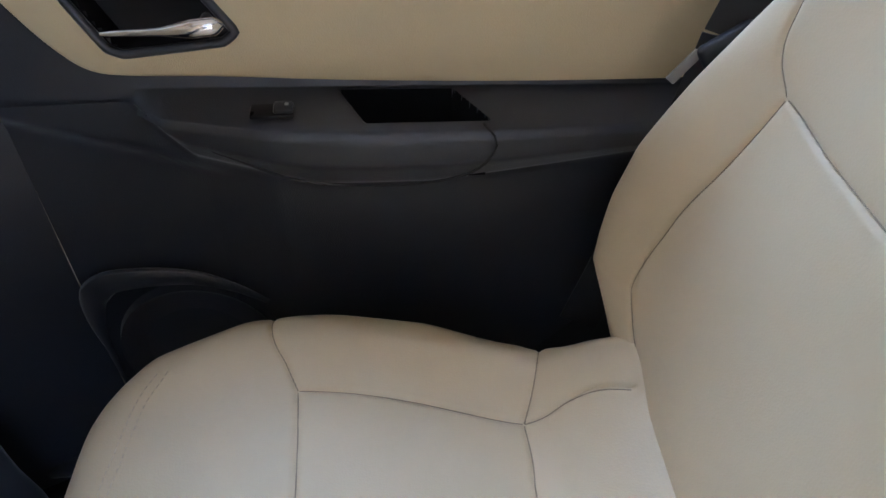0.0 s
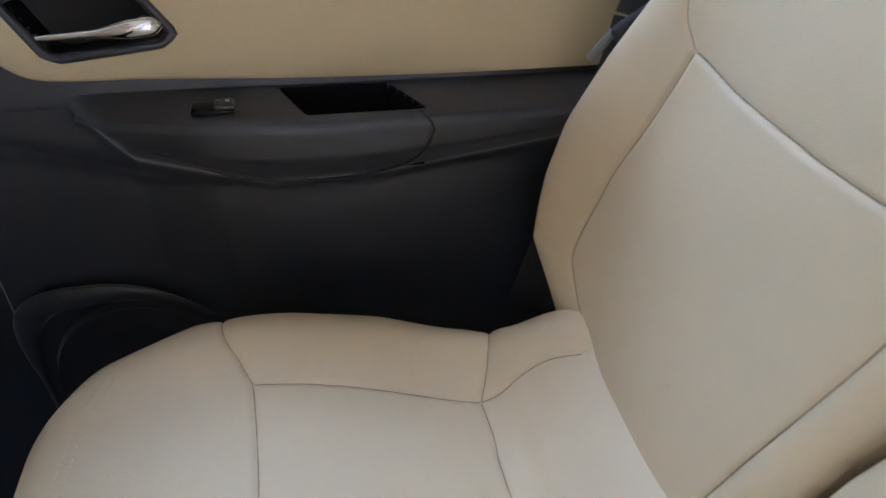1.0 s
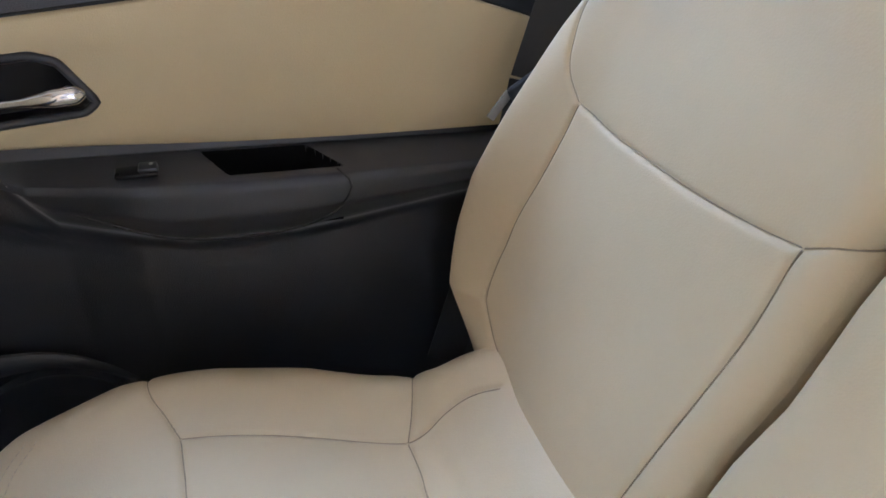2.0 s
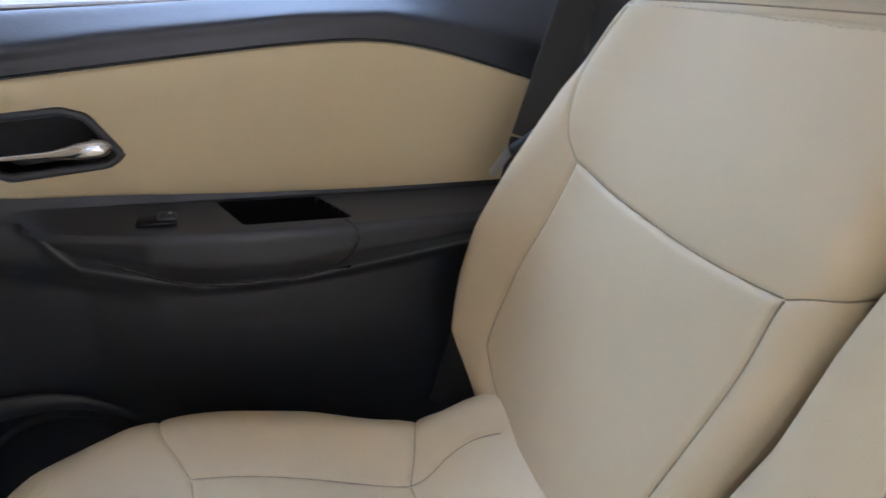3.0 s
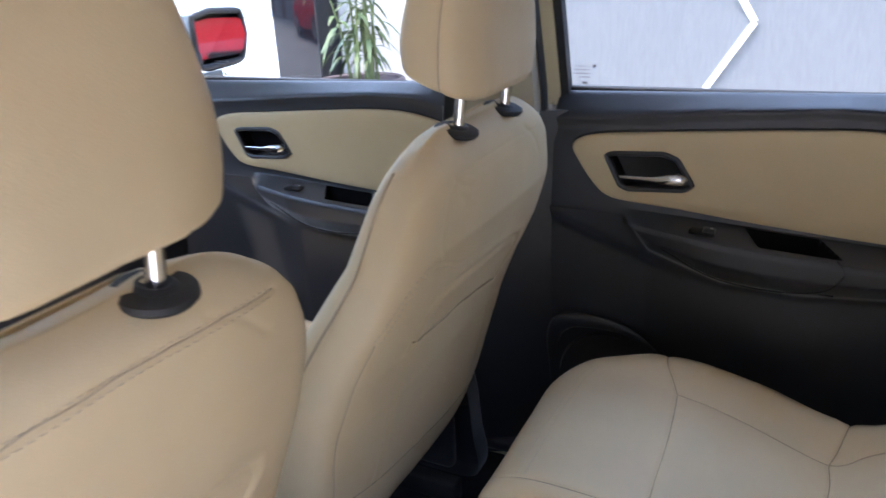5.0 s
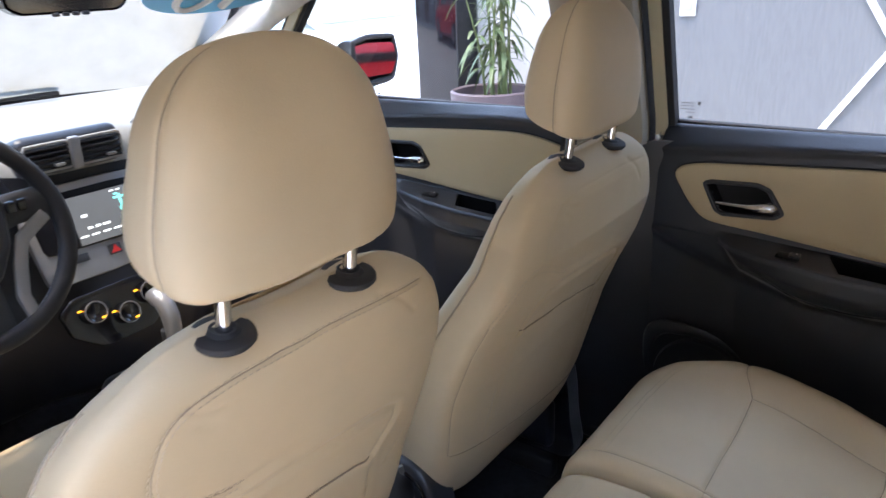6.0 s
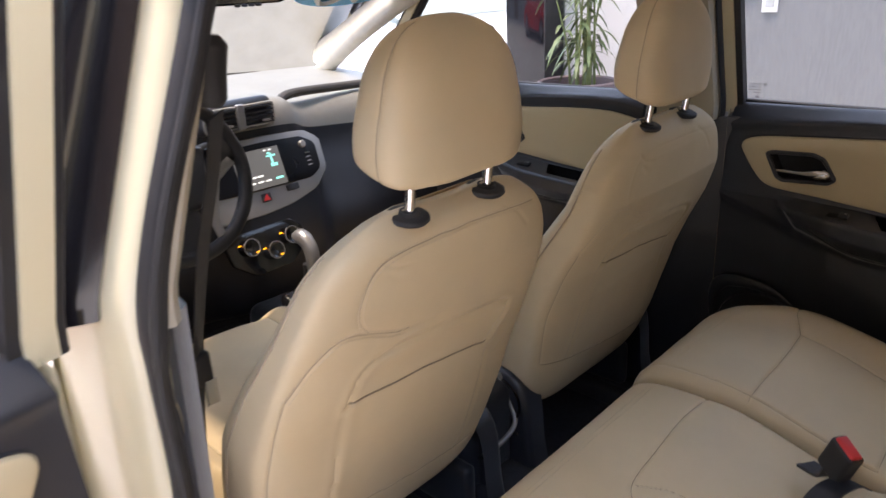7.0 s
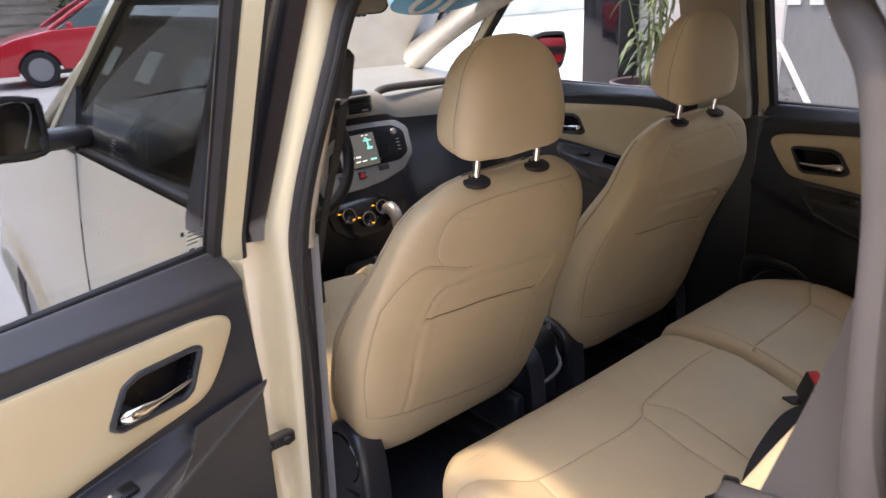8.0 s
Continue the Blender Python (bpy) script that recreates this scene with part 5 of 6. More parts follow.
bow = [(-0.028, -0.008), (-0.010, -0.008), (-0.010, -0.013), (0.010, -0.013), (0.010, -0.008), (0.028, -0.008), (0.024, 0.004), (0.010, 0.004), (0.010, 0.010), (-0.010, 0.010), (-0.010, 0.004), (-0.024, 0.004)]
part("emblem", (np.array([on_wheel(a * 1.1, b * 1.1 + 0.002, l) for l in (0.026, 0.031) for a, b in bow]), [list(range(12))[::-1], list(range(12, 24))] + [[k, (k + 1) % 12, 12 + (k + 1) % 12, 12 + k] for k in range(12)]), GOLD, sw, "plain gold emblem plate")
for s in (-1, 1):
    sp = part("spoke", sweep([on_wheel(s * x, b, -0.004) for x, b in ((0.07, 0.02), (0.11, 0.028), (0.17, 0.03))], circle(0.028, 12, 0.010), tuple(WN)), DARK, sw)
    part("spoke_keys", join(*[rbox(on_wheel(s * (0.105 + 0.018 * k), 0.030, 0.010), (0.014, 0.014, 0.02), 0.003, 2) for k in range(2)]), GLOSSBLACK, sp)
    part("spoke_trim", sweep([on_wheel(s * x, b, 0.002) for x, b in ((0.155, 0.005), (0.105, -0.025), (0.085, -0.07), (0.07, -0.12), (0.075, -0.155))], circle(0.012, 10, 0.007), tuple(WN)), SILVER, sw, "silver spoke trim")
part("lower_spoke", sweep([on_wheel(0, b, -0.004) for b in (-0.07, -0.12, -0.172)], circle(0.045, 12, 0.008), tuple(WN)), DARK, sw)
part("column", tube([on_wheel(0, 0, -0.01), on_wheel(0, -0.02, -0.30)], 0.05, 20, up=(0, 1, 0)), DARK, sw)
for s in (-1, 1):
    part("stalk", tube([on_wheel(0, 0.01, -0.07), on_wheel(s * 0.10, 0.02, -0.06), on_wheel(s * 0.20, 0.03, -0.05)], 0.009, 10, up=tuple(WN)), DARK2, sw)

# centre console, selector, brackets
con = thing("centre_console", (-1.0, 0, 0.42), "black plastic centre console between the front seats", "console")
part("console_body", rbox((-1.02, 0, 0.53), (0.85, 0.17, 0.24), 0.035), DARK, con)
part("selector_plate", rbox((-1.19, 0, 0.665), (0.22, 0.13, 0.05), 0.02, 3, pose(0, 0, 0, 0, 18, 0)), GLOSSBLACK, con)
sel = thing("gear_selector", (-1.22, 0, 0.67), "automatic gear selector with satin silver grip", "gear lever")
part("lever_shaft", tube([(-1.235, 0, 0.66), (-1.228, 0, 0.80)], 0.014, 14, up=(0, 1, 0)), RUBBER, sel)
part("grip", sweep(spline([(-1.21, 0, 0.745), (-1.203, 0, 0.80), (-1.208, 0, 0.845), (-1.235, 0, 0.872), (-1.275, 0, 0.868)], 24), circle(0.021, 16, 0.019), (0, 1, 0), scale=np.interp(np.linspace(0, 1, 24), [0, 0.5, 0.85, 1], [0.75, 1.0, 1.05, 0.5])), SILVER, sel, "satin silver grip")
part("cup_holder", join(rbox((-0.70, 0.0, 0.545), (0.16, 0.14, 0.16), 0.025)), DARK, con)
part("holder_loop", tube(spline([(-0.625, 0.055, 0.66), (-0.60, 0.06, 0.60), (-0.575, 0.05, 0.555), (-0.57, 0.0, 0.535), (-0.575, -0.06, 0.53)], 30), 0.006, 10), SILVER, con, "bright metal loop")

# rear-view mirror
rv = thing("rear_view_mirror", (-1.36, 0.0, 1.47), "black interior rear-view mirror with small buttons", "mirror")
rvo = outline([(-0.125, 1.475), (-0.115, 1.52), (0.115, 1.52), (0.125, 1.475), (0.10, 1.458), (-0.10, 1.458)], 40)
part("housing", pad(rvo, 0.035, 0.012, 0.004)(lambda a, b, l: (-1.35 - l, a, b)), GLOSSBLACK, rv)
part("mirror_glass", (np.array([(-1.3485, a * 0.95, 1.489 + (b - 1.489) * 0.86) for a, b in rvo]), [list(range(40))]), CHROME, rv)
part("buttons", join(*[rbox((-1.352, -0.03 + 0.02 * k, 1.4565), (0.014, 0.012, 0.008), 0.003, 2) for k in range(4)]), DARK, rv)
part("stalk", tube([(-1.385, 0, 1.49), (-1.42, 0, 1.565)], 0.012, 10), DARK, rv)

# windscreen sticker: a blue oval with pale shapes
BLUE = mat("blue_sticker", (0.05, 0.42, 0.72), 0.4, vary=0.03)
WHITE = mat("white_sticker", (0.85, 0.85, 0.85), 0.5, vary=0.02)


def on_screen(y, k, out=0.0):
    return (-2.08 - 0.12 * (1 - (y / 0.74) ** 2) + 0.86 * k + 0.4 * out, y * (1 - 0.10 * k), 1.175 + 0.385 * k + 0.01 * (1 - y * y) - 0.9 * out)


stick = thing("windscreen_sticker", on_screen(0.48, 0.82), "oval blue sticker with two pale figures on the windscreen", "sticker")
part("oval", (np.array([on_screen(0.48 + 0.20 * math.cos(a), 0.80 + 0.15 * math.sin(a), 0.004) for a in np.linspace(0, 2 * math.pi, 40, endpoint=False)]), [list(range(40))]), BLUE, stick)
part("pale_ring", tube([on_screen(0.43 + 0.045 * math.cos(a), 0.77 + 0.085 * math.sin(a), 0.006) for a in np.linspace(0, 2 * math.pi, 30, endpoint=False)], 0.010, 6, True), WHITE, stick)
part("pale_bar", tube([on_screen(0.53, 0.70, 0.006), on_screen(0.53, 0.84, 0.006)], 0.012, 6), WHITE, stick)

# ---- belts and buckles ----
drv_belt = thing("front_seat_belt", (-0.60, -0.66, 0.45), "black driver seat belt hanging from the pillar", "seat belt", "seat belts")
part("guide_cover", sweep(spline([(-0.508, -0.600, 1.452), (-0.510, -0.602, 1.435), (-0.512, -0.605, 1.405), (-0.515, -0.608, 1.37)], 20), circle(0.016, 12, 0.022), (0, 1, 0), scale=np.interp(np.linspace(0, 1, 20), [0, 0.12, 0.5, 0.9, 1], [0.5, 1, 0.9, 0.9, 0.6])), RUBBER, drv_belt)
part("webbing", strap(spline([(-0.512, -0.606, 1.36), (-0.545, -0.605, 1.28), (-0.60, -0.606, 1.17), (-0.68, -0.594, 1.02), (-0.734, -0.582, 0.92), (-0.73, -0.605, 0.78), (-0.68, -0.65, 0.48)], 40), 0.036, 0.002, (0.9, 0.5, 0)), BLACKWEB, drv_belt)
tg = part("tongue", rbox((-0.728, -0.582, 0.925), (0.026, 0.034, 0.060), 0.008, 3), RUBBER, drv_belt)
part("tongue_plate", rbox((-0.715, -0.574, 0.882), (0.003, 0.022, 0.045), 0.001, 1), CHROME, tg)
pas_belt = thing("front_seat_belt", (-0.60, 0.66, 0.45), "black front passenger seat belt on the pillar", "seat belt", "seat belts")
part("guide_cover", rbox((-0.555, 0.64, 1.40), (0.05, 0.03, 0.08), 0.01), GLOSSBLACK, pas_belt)
part("webbing", strap(spline([(-0.56, 0.63, 1.38), (-0.60, 0.645, 1.1), (-0.64, 0.665, 0.7), (-0.65, 0.67, 0.48)], 30), 0.047, 0.002, (1, -0.5, 0)), BLACKWEB, pas_belt)

for s in (1, -1):
    rb = thing("rear_seat_belt", (0.25, s * 0.66, 0.62), "grey rear seat belt webbing with black tongue", "seat belt", "seat belts")
    if s > 0:
        top = spline([(0.47, 0.60, 1.46), (0.405, 0.63, 1.30), (0.363, 0.652, 1.19), (0.333, 0.659, 1.10), (0.304, 0.664, 1.012)], 30)
        low = spline([(0.304, 0.666, 1.010), (0.285, 0.668, 0.93), (0.245, 0.672, 0.80), (0.19, 0.672, 0.64)], 30)
        m, c = pose(0, 0, 0, 0, -30, 0), (0.303, 0.650, 1.006)
        part("webbing", strap(top, 0.047, 0.002, (0.25, 1, 0)), WEBBING, rb)
        part("lap_webbing", strap(low, 0.047, 0.002, (0.3, 1, 0)), BLACKWEB, rb)
        tg = part("tongue", rbox(c, (0.058, 0.016, 0.036), 0.007, 3, m), RUBBER, rb)
        part("tongue_plate", rbox((0.263, 0.655, 0.989), (0.038, 0.003, 0.011), 0.0012, 2, pose(0, 0, 0, 0, -49, 0)), SILVER, tg)
    else:
        # this one hangs slack out of the open doorway
        top = spline([(0.40, -0.575, 1.46), (0.378, -0.593, 1.345), (0.375, -0.633, 1.285), (0.374, -0.686, 1.214), (0.370, -0.753, 1.146), (0.368, -0.772, 1.125)], 40)
        low = spline([(0.360, -0.785, 1.125), (0.385, -0.775, 1.05), (0.39, -0.73, 0.90), (0.37, -0.705, 0.74), (0.34, -0.70, 0.66)], 30)
        part("webbing", strap(top, 0.056, 0.002, (0.30, -0.75, 0.6)), WEBBING, rb)
        part("lap_webbing", strap(low, 0.047, 0.002, (0.6, -0.8, 0.2)), BLACKWEB, rb)
        tg = part("tongue", rbox((0.345, -0.782, 1.130), (0.066, 0.024, 0.022), 0.006, 3, pose(0, 0, 0, 20, -12, 0)), RUBBER, rb)
        part("tongue_plate", rbox((0.325, -0.80, 1.112), (0.030, 0.003, 0.030), 0.002, 2), CHROME, tg)
for x, y, z, rz, ry in ((0.070, 0.055, 0.757, -35, 22), (0.088, -0.285, 0.712, -65, 58)):
    bk = thing("belt_buckle", (x, y, z - 0.05), "black belt buckle with a red release button", "buckle", "rear belt buckles")
    m = pose(0, 0, 0, 0, ry, rz)
    up = np.array(m)[:3, 2]
    part("case", rbox((x, y, z), (0.050, 0.028, 0.068), 0.006, 3, m), RUBBER, bk)
    part("release_button", rbox(np.array([x, y, z]) + up * 0.033, (0.042, 0.021, 0.008), 0.004, 3, m), RED, bk, "red push button")
    part("stalk", strap(spline([np.array([x, y, z]) - up * 0.025, (x - 0.02, y + 0.02, z - 0.05), (x - 0.06, y + 0.05, z - 0.065)], 12), 0.034, 0.005), BLACKWEB, bk)
loop = thing("centre_lap_belt", (0.08, -0.05, 0.66), "black centre lap belt lying on the cushion", "seat belt", "seat belts")
part("webbing", strap(spline([(0.10, 0.070, 0.715), (0.085, 0.045, 0.728), (0.066, -0.013, 0.722), (0.066, -0.10, 0.690), (0.085, -0.18, 0.676), (0.12, -0.24, 0.680)], 40), 0.046, 0.002, (-0.25, 0, 1)), BLACKWEB, loop)

# ---- outside ----
WALL = mat("rendered_wall", (0.205, 0.208, 0.213), 0.85, vary=0.07, scale=9.0, grain=1.0, grain_scale=14, stretch=(14.0, 14.0, 1.6))
# paler copy of the render, with sunlight put into its colour
SUNLIT_WALL = mat("sunlit_rendered_wall", (0.62, 0.60, 0.585), 0.85, vary=0.06, scale=5.0, grain=0.8, grain_scale=40)
STRIPE = mat("white_strip", (0.86, 0.86, 0.84), 0.5, vary=0.02)
wall = solid("wall_side", rbox((1.4, 3.10, 1.35), (7.9, 0.2, 2.7), 0.01, 1), WALL, "grey rendered side wall beside the car", "wall", "structure")
for c, z, pts in ((-0.868, 1.125, (0, 3, 4, 5)), (0.83, 0.60, range(6))):
    h = thing("wall_strip", (c, 2.99, z), "white hexagon strip fixed on the grey wall", "wall decoration", "hexagon strips")
    for k in pts:
        a, b = math.radians(60 * k), math.radians(60 * k + 60)
        p, q = np.array([c + 0.61 * math.cos(a), 2.992, z + 0.56 * math.sin(a)]), np.array([c + 0.61 * math.cos(b), 2.992, z + 0.56 * math.sin(b)])
        part("strip", sweep([p, q], [(-0.014, -0.008), (0.014, -0.008), (0.014, 0.008), (-0.014, 0.008)], (0, 1, 0)), STRIPE, h)
# front stretch of the side wall, brightened by colour to look sunlit
solid("wall_sunlit", rbox((-1.94, 3.085, 1.35), (0.98, 0.2, 2.7), 0.01, 1), SUNLIT_WALL, "rendered wall behind the plant, painted paler as sunlit", "wall", "structure")
so = thing("wall_socket", (-1.17, 2.99, 1.26), "pale wall socket on the grey wall", "socket")
part("plate", rbox((-1.17, 2.993, 1.31), (0.08, 0.012, 0.12), 0.004), WHITE, so)
part("cover", rbox((-1.17, 2.985, 1.31), (0.045, 0.01, 0.07), 0.003), INK, so)
for x in (-1.412, -1.287):
    sp = thing("wall_plate", (x, 2.99, 1.32), "pale switch plate on the grey wall", "wall plate", "wall plates")
    part("plate", rbox((x, 2.993, 1.375), (0.075, 0.012, 0.11), 0.004), WHITE, sp)
    part("rocker", rbox((x, 2.985, 1.375), (0.03, 0.008, 0.05), 0.002), INK, sp)
pn = thing("black_pillar", (-2.62, 2.88, 0.0), "gloss black pillar panel beside the plant", "pillar")
part("panel", rbox((-2.63, 2.95, 1.35), (0.34, 0.18, 2.7), 0.012), PANELBLACK, pn)
part("edge_strip", rbox((-2.448, 2.90, 1.35), (0.012, 0.20, 2.7), 0.003), RUBBER, pn)

POT = mat("mauve_planter", (0.13, 0.095, 0.105), 0.5, vary=0.12, scale=9, grain=0.3, grain_scale=120)
SOIL = mat("dark_soil", (0.03, 0.022, 0.016), 0.95, vary=0.4, scale=60, grain=1.0, grain_scale=90)
LEAF = mat("bamboo_leaf", (0.115, 0.165, 0.065), 0.5, vary=0.25, scale=11)
CANE = mat("green_cane", (0.16, 0.20, 0.07), 0.5, vary=0.25, scale=20)
pl = thing("potted_plant", (-2.11, 2.66, 0.0), "leafy bamboo-like plant in a tall mauve planter", "plant")
part("planter", spun([(0.15, 0.0), (0.16, 0.02), (0.215, 0.80), (0.235, 0.82), (0.238, 0.885), (0.225, 0.893), (0.212, 0.885), (0.205, 0.83), (0.0, 0.83)], (-2.11, 2.66, 0.0), (0, 0, 1), 48), POT, pl)
part("soil", spun([(0.207, 0.835), (0.1, 0.845), (0.0, 0.85)], (-2.11, 2.66, 0.0), (0, 0, 1), 24), SOIL, pl)
rng = random.Random(7)
canes, leaves = [], []
for k in range(11):
    a, rr = rng.uniform(0, 6.28), rng.uniform(0.01, 0.11)
    b = np.array([-2.11 + rr * math.cos(a), 2.66 + rr * math.sin(a), 0.84])
    hgt, lean_x, lean_y = rng.uniform(0.5, 1.1), rng.uniform(-0.10, 0.10), rng.uniform(-0.08, 0.06)
    line = spline([b, b + [0.3 * lean_x, 0.3 * lean_y, hgt * 0.5], b + [lean_x, lean_y, hgt]], 20)
    canes.append(tube(line, 0.009, 7, up=(1, 0, 0), scale=np.linspace(1, 0.4, 20)))
    for j in range(10):
        p = line[rng.randrange(4, 20)]
        az, dip, ln = rng.uniform(0, 6.28), rng.uniform(-0.9, 0.45), rng.uniform(0.12, 0.24)
        mid_line = []
        for q in np.linspace(0, 1, 7):
            mid_line.append(p + np.array([math.cos(az), math.sin(az), 0]) * ln * q * 0.75 + np.array([0, 0, ln * (0.35 * q - (0.75 - 0.4 * dip) * q * q)]))
        sd = np.array([-math.sin(az), math.cos(az), 0.0])
        wd = 0.012 * np.sin(np.pi * np.clip(np.linspace(0.04, 1, 7), 0, 1)) ** 0.7
        leaves.append(grid(np.array([[m_ - sd * w_, m_ + np.array([0, 0, -0.3 * w_]), m_ + sd * w_] for m_, w_ in zip(mid_line, wd)])))
part("canes", join(*canes), CANE, pl, "slender green canes")
part("leaves", join(*leaves), LEAF, pl, "long narrow drooping leaves")


def parked_car(base, rz, paint, label):
    """A small hatchback: bodyshell, glasshouse, lamps and wheels."""
    c = thing("parked_car", (0, 0, 0), label, "car", "parked cars")
    L = 4.1
    xs = np.linspace(0, L, 150)
    belt = np.interp(xs, [0, 0.05, 0.5, 1.05, 3.6, 4.0, L], [0.55, 0.68, 0.84, 0.95, 1.02, 0.98, 0.6])
    wid = np.interp(xs, [0, 0.15, 0.7, 3.4, 3.95, L], [0.55, 0.72, 0.83, 0.83, 0.74, 0.62])
    rows = []
    for x, zb, w in zip(xs, belt, wid):
        row = []
        for k in np.linspace(-1, 1, 101):
            a = abs(k)
            if a > 0.45:
                t = (a - 0.45) / 0.55
                z = zb - (zb - 0.22) * t
                y = w * (1 + 0.05 * math.sin(math.pi * t) - 0.05 * t)
            else:
                y = w * a / 0.45
                z = zb + 0.03 * (1 - (a / 0.45) ** 2)
            row.append((x, math.copysign(y, k), z))
        rows.append(row)
    v, f = grid(np.array(rows), cap0=True, cap1=True)
    keep = [q for q in f if len(q) > 4 or min(math.hypot(v[q, 0].mean() - cx, v[q, 2].mean() - 0.31) for cx in (0.78, 3.28)) > 0.34 or abs(v[q, 1].mean()) < 0.5]
    part("shell", (v, keep), paint, c)
    cab = []
    for t in np.linspace(0, 1, 10):
        x0, x1 = 1.05 + 0.85 * t - 0.1 * t * t, 3.85 - 0.45 * t
        w = 0.80 - 0.20 * t
        ring = [(x0, -w * 0.9), (x0 + 0.1, -w), (2.4, -w * 1.02), (x1 - 0.15, -w * 0.97), (x1, -w * 0.85), (x1, w * 0.85), (x1 - 0.15, w * 0.97), (2.4, w * 1.02), (x0 + 0.1, w), (x0, w * 0.9)]
        cab.append([(x, y, 0.96 + 0.46 * t) for x, y in ring])
    part("windows", grid(np.array(cab), close_v=True), CARGLASS, c, "car windows with pale green glare in their colour")
    part("roof", grid(np.array([[(x, y * (0.62 - 0.04 * abs(u)), 1.425 + 0.05 * (1 - y * y) * (1 - u * u)) for y in np.linspace(-1, 1, 13)] for x, u in zip(np.linspace(1.78, 3.42, 14), np.linspace(-1, 1, 14))])), paint, c)
    for s in (-1, 1):
        part("pillar", tube([(1.05, s * 0.73, 0.96), (1.45, s * 0.66, 1.22), (1.83, s * 0.56, 1.43)], 0.035, 8), paint, c)
        part("pillar", tube([(2.5, s * 0.82, 0.98), (2.52, s * 0.62, 1.43)], 0.035, 8, up=(1, 0, 0)), paint, c)
        part("pillar", tube([(3.72, s * 0.74, 0.99), (3.38, s * 0.56, 1.43)], 0.07, 8), paint, c)
        part("headlamp", rbox((0.22, s * 0.60, 0.66), (0.30, 0.22, 0.13), 0.05, 3, pose(0, 0, 0, 0, -20, -s * 30)), LAMPGLASS, c, "clear headlamp")
        part("mirror", rbox((1.35, s * 0.93, 1.02), (0.12, 0.16, 0.11), 0.04), paint, c)
        part("side_sill", rbox((2.03, s * 0.80, 0.25), (2.0, 0.05, 0.07), 0.02), RUBBER, c)
        for cx in (0.78, 3.28):
            wl = part("wheel", spun([(0.2, -0.09), (0.29, -0.09), (0.31, -0.06), (0.31, 0.07), (0.29, 0.09), (0.2, 0.09)], (cx, s * 0.74, 0.31), (0, s, 0), 36, True), RUBBER, c)
            sp = [spun([(0.205, 0.085), (0.19, 0.075), (0.185, -0.04), (0.0, -0.05)], (cx, s * 0.74, 0.31), (0, s, 0), 30), spun([(0.05, 0.04), (0.04, 0.075), (0.0, 0.08)], (cx, s * 0.74, 0.31), (0, s, 0), 16)]
            for k in range(5):
                a = 2 * math.pi * k / 5 + 0.3
                for da in (-0.13, 0.13):
                    sp.append(rbox((cx + 0.11 * math.cos(a + da), s * 0.80, 0.31 + 0.11 * math.sin(a + da)), (0.17, 0.02, 0.022), 0.006, 1, pose(0, 0, 0, 0, -math.degrees(a + da), 0)))
            part("rim", join(*sp), SILVER, wl, "silver alloy rim")
    part("grille", rbox((0.02, 0, 0.52), (0.06, 0.9, 0.14), 0.03), RUBBER, c)
    c.matrix_basis = pose(*base, 0, 0, rz)
    return c


SLATE = mat("dark_eaves", (0.09, 0.085, 0.08), 0.7, vary=0.1, scale=5)
# base lightened to greenish grey to paint the glare on the panes
CARGLASS = mat("hazed_window", (0.10, 0.14, 0.125), 0.06, vary=0.1, coat=0.6)
LAMPGLASS = mat("lamp_glass", (0.6, 0.62, 0.64), 0.1, 0.3, vary=0.1)
REDPAINT = mat("red_paint", (0.74, 0.014, 0.028), 0.25, vary=0.03, coat=0.9)
WHITEPAINT = mat("white_paint", (0.78, 0.79, 0.80), 0.25, vary=0.02, coat=0.9)
parked_car((-14.8, 1.15, 0), 82, REDPAINT, "bright red parked hatchback on the forecourt")
parked_car((-4.7, 2.15, 0), 180, WHITEPAINT, "white parked hatchback facing the bonnet")
parked_car((-5.2, 4.5, 0), 176, WHITEPAINT, "white parked hatchback beside another white car")
parked_car((-8.8, -5.6, 0), 12, REDPAINT, "red parked car further along the forecourt")

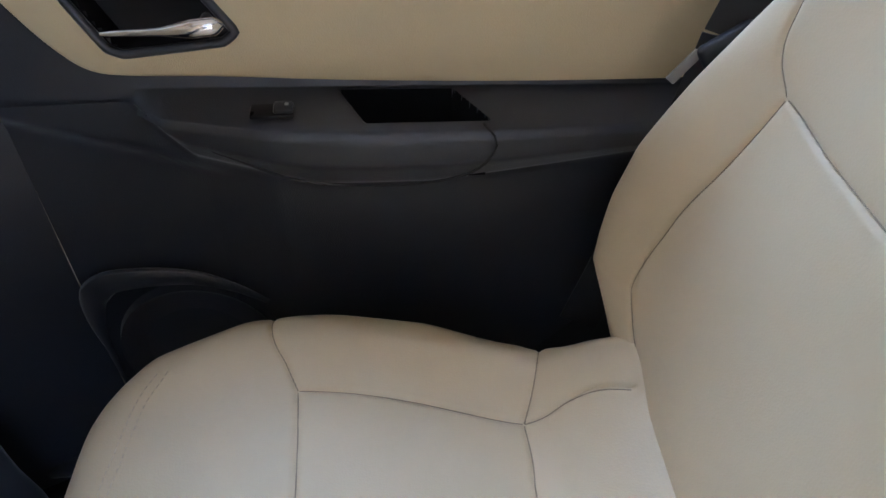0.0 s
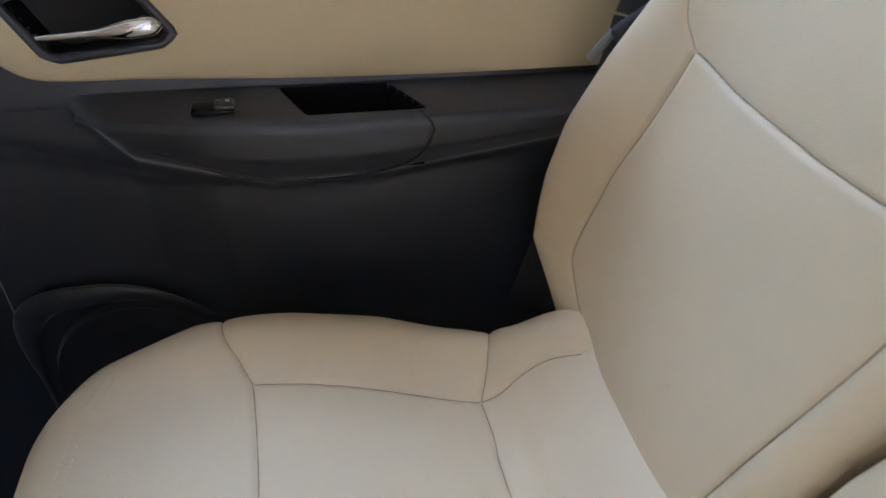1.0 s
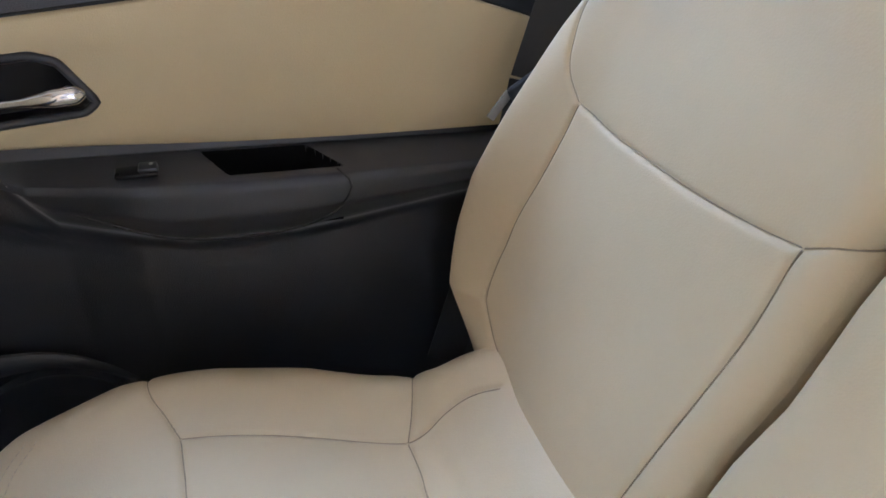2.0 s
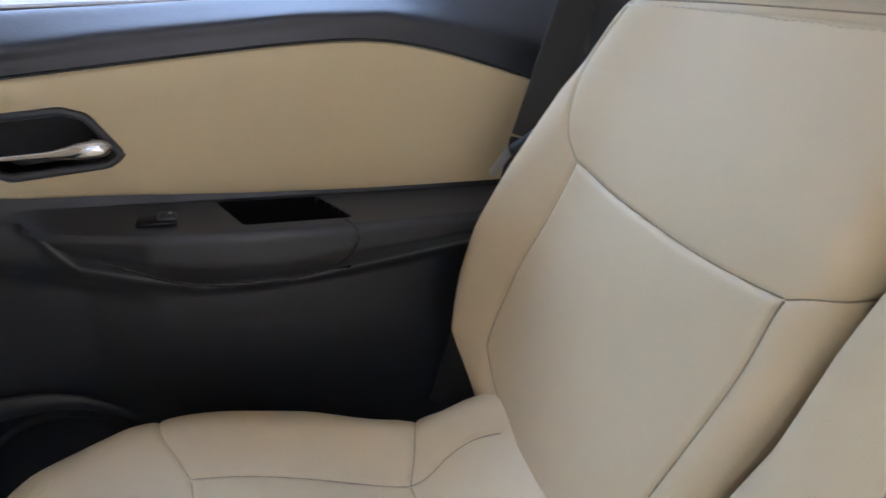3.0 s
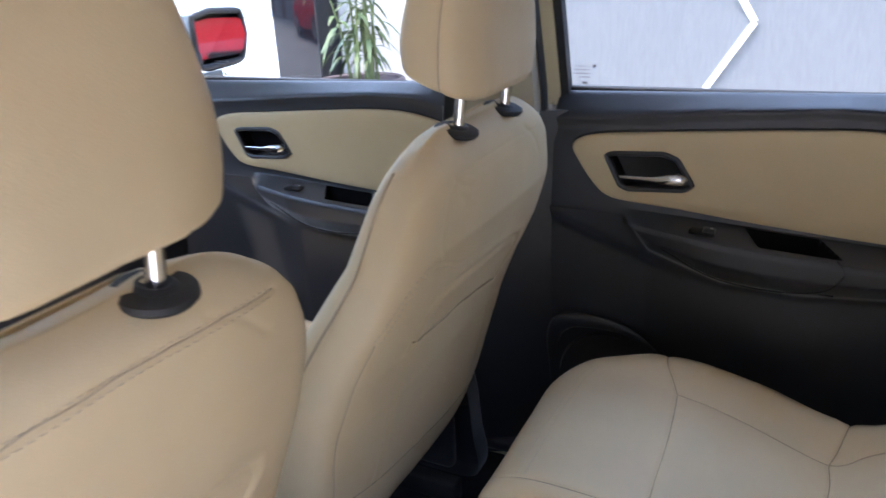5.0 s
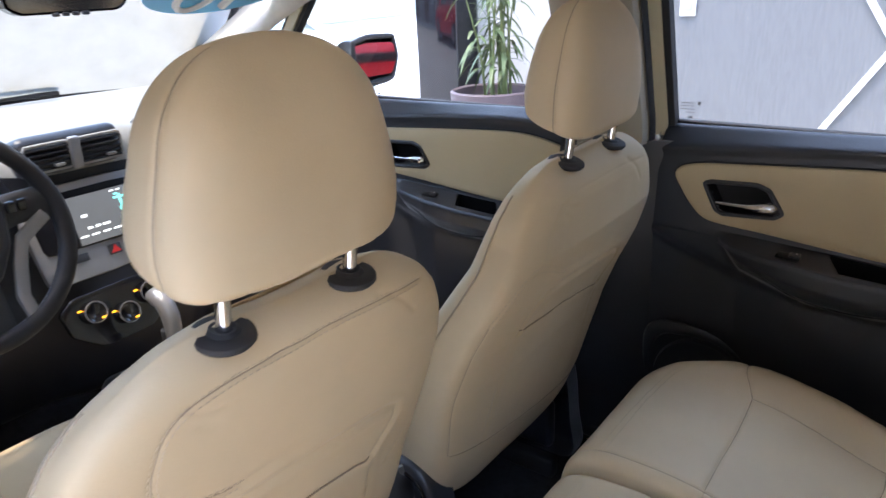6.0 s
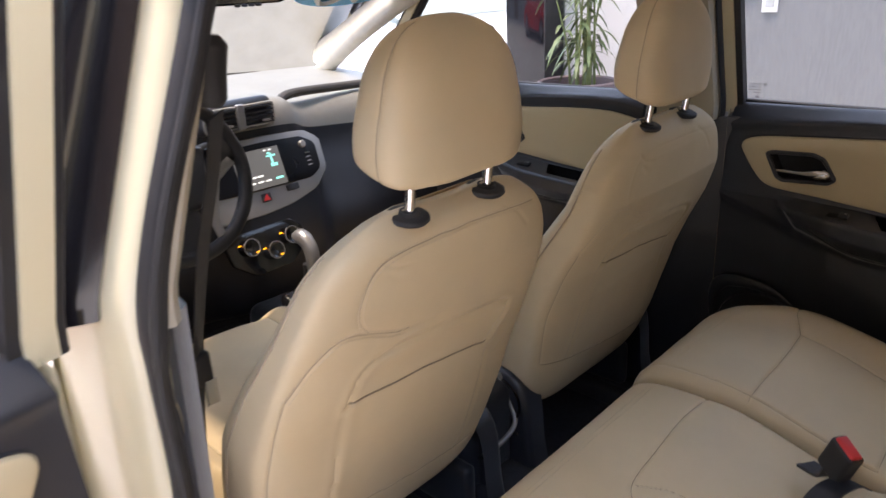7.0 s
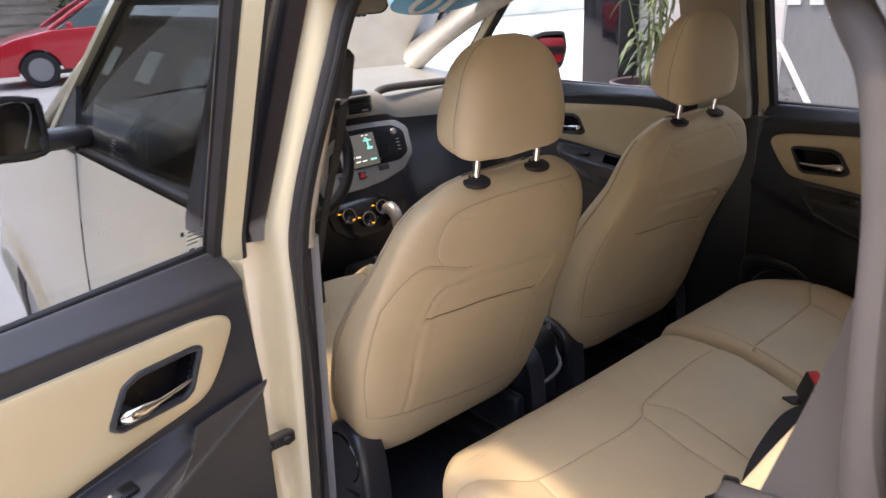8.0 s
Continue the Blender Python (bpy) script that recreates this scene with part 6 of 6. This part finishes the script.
parked_car((5.9, 2.2, 0), 0, REDPAINT, "red parked hatchback behind the open car")
parked_car((-4.6, -4.9, 0), -8, REDPAINT, "red parked hatchback beside the open door")
FACADE = mat("brown_render", (0.17, 0.11, 0.08), 0.8, vary=0.12, scale=1.0, grain=0.5, grain_scale=25)
SHUTTER = mat("grey_shutter", (0.33, 0.33, 0.32), 0.6, vary=0.1, scale=4)
shop = thing("shop_building", (-2, -8.2, 0), "brown rendered shop building with grey shutters", "building")
part("wall", rbox((-16.0, -8.4, 2.85), (54.0, 0.4, 5.7), 0.02, 1), FACADE, shop)
part("eaves", rbox((-16.0, -8.15, 5.72), (54.4, 0.8, 0.14), 0.02, 1), SLATE, shop)
for k in range(-6, 6):
    sh_ = part("shutter", rbox((-12.0 + 3.8 * k, -8.18, 1.3), (2.4, 0.06, 2.6), 0.02, 1), SHUTTER, shop)
    for q in range(9):
        part("slat", rbox((-12.0 + 3.8 * k, -8.135, 0.2 + 0.27 * q), (2.3, 0.03, 0.2), 0.012, 1), SHUTTER, sh_)
    for zw in (4.2,):
        part("window", rbox((-12.0 + 3.8 * k, -8.18, zw), (1.3, 0.06, 1.1), 0.02, 1), CARGLASS, shop)
solid("wall_rear", rbox((9.3, -2.4, 3.0), (0.3, 12.2, 6.0), 0.02, 1), FACADE, "brown rendered wall closing the forecourt behind the car", "wall", "structure")
FENCE = mat("pale_wall", (0.74, 0.72, 0.66), 0.85, vary=0.1, scale=1.2, grain=0.5, grain_scale=30)
far = thing("boundary_wall", (-20, 0, 0), "pale boundary wall with slatted fence across the street", "wall", kind="structure")
part("wall", rbox((-20, 11, 1.0), (0.25, 38, 2.0), 0.02, 1), FENCE, far)
part("coping", rbox((-20, 11, 2.03), (0.35, 38, 0.08), 0.01, 1), WHITE, far)
SLAT = mat("weathered_slat", (0.36, 0.30, 0.24), 0.8, vary=0.2, scale=5)
fence = thing("slatted_fence", (-19.6, -6, 0), "grey slatted fence in front of the boundary wall", "fence")
for k in range(9):
    part("slat", rbox((-19.7, 1.0, 0.3 + 0.22 * k), (0.04, 9.0, 0.14), 0.01, 1), SLAT, fence)
HEDGE = mat("hedge_leaf", (0.06, 0.11, 0.03), 0.6, vary=0.4, scale=3)
rng = random.Random(3)
tufts = []
for k in range(2600):
    c = np.array([-19.4 + rng.uniform(-0.5, 0.5), rng.uniform(3.5, 24), 1.6 + rng.uniform(-0.7, 0.9) * rng.random()])
    d = np.array([[rng.uniform(-0.14, 0.14) for _ in range(3)] for _ in range(4)])
    tufts.append((c + d, [[0, 1, 2, 3]]))
solid("hedge", join(*tufts), HEDGE, "green clipped hedge along the street", "hedge", "stuff")
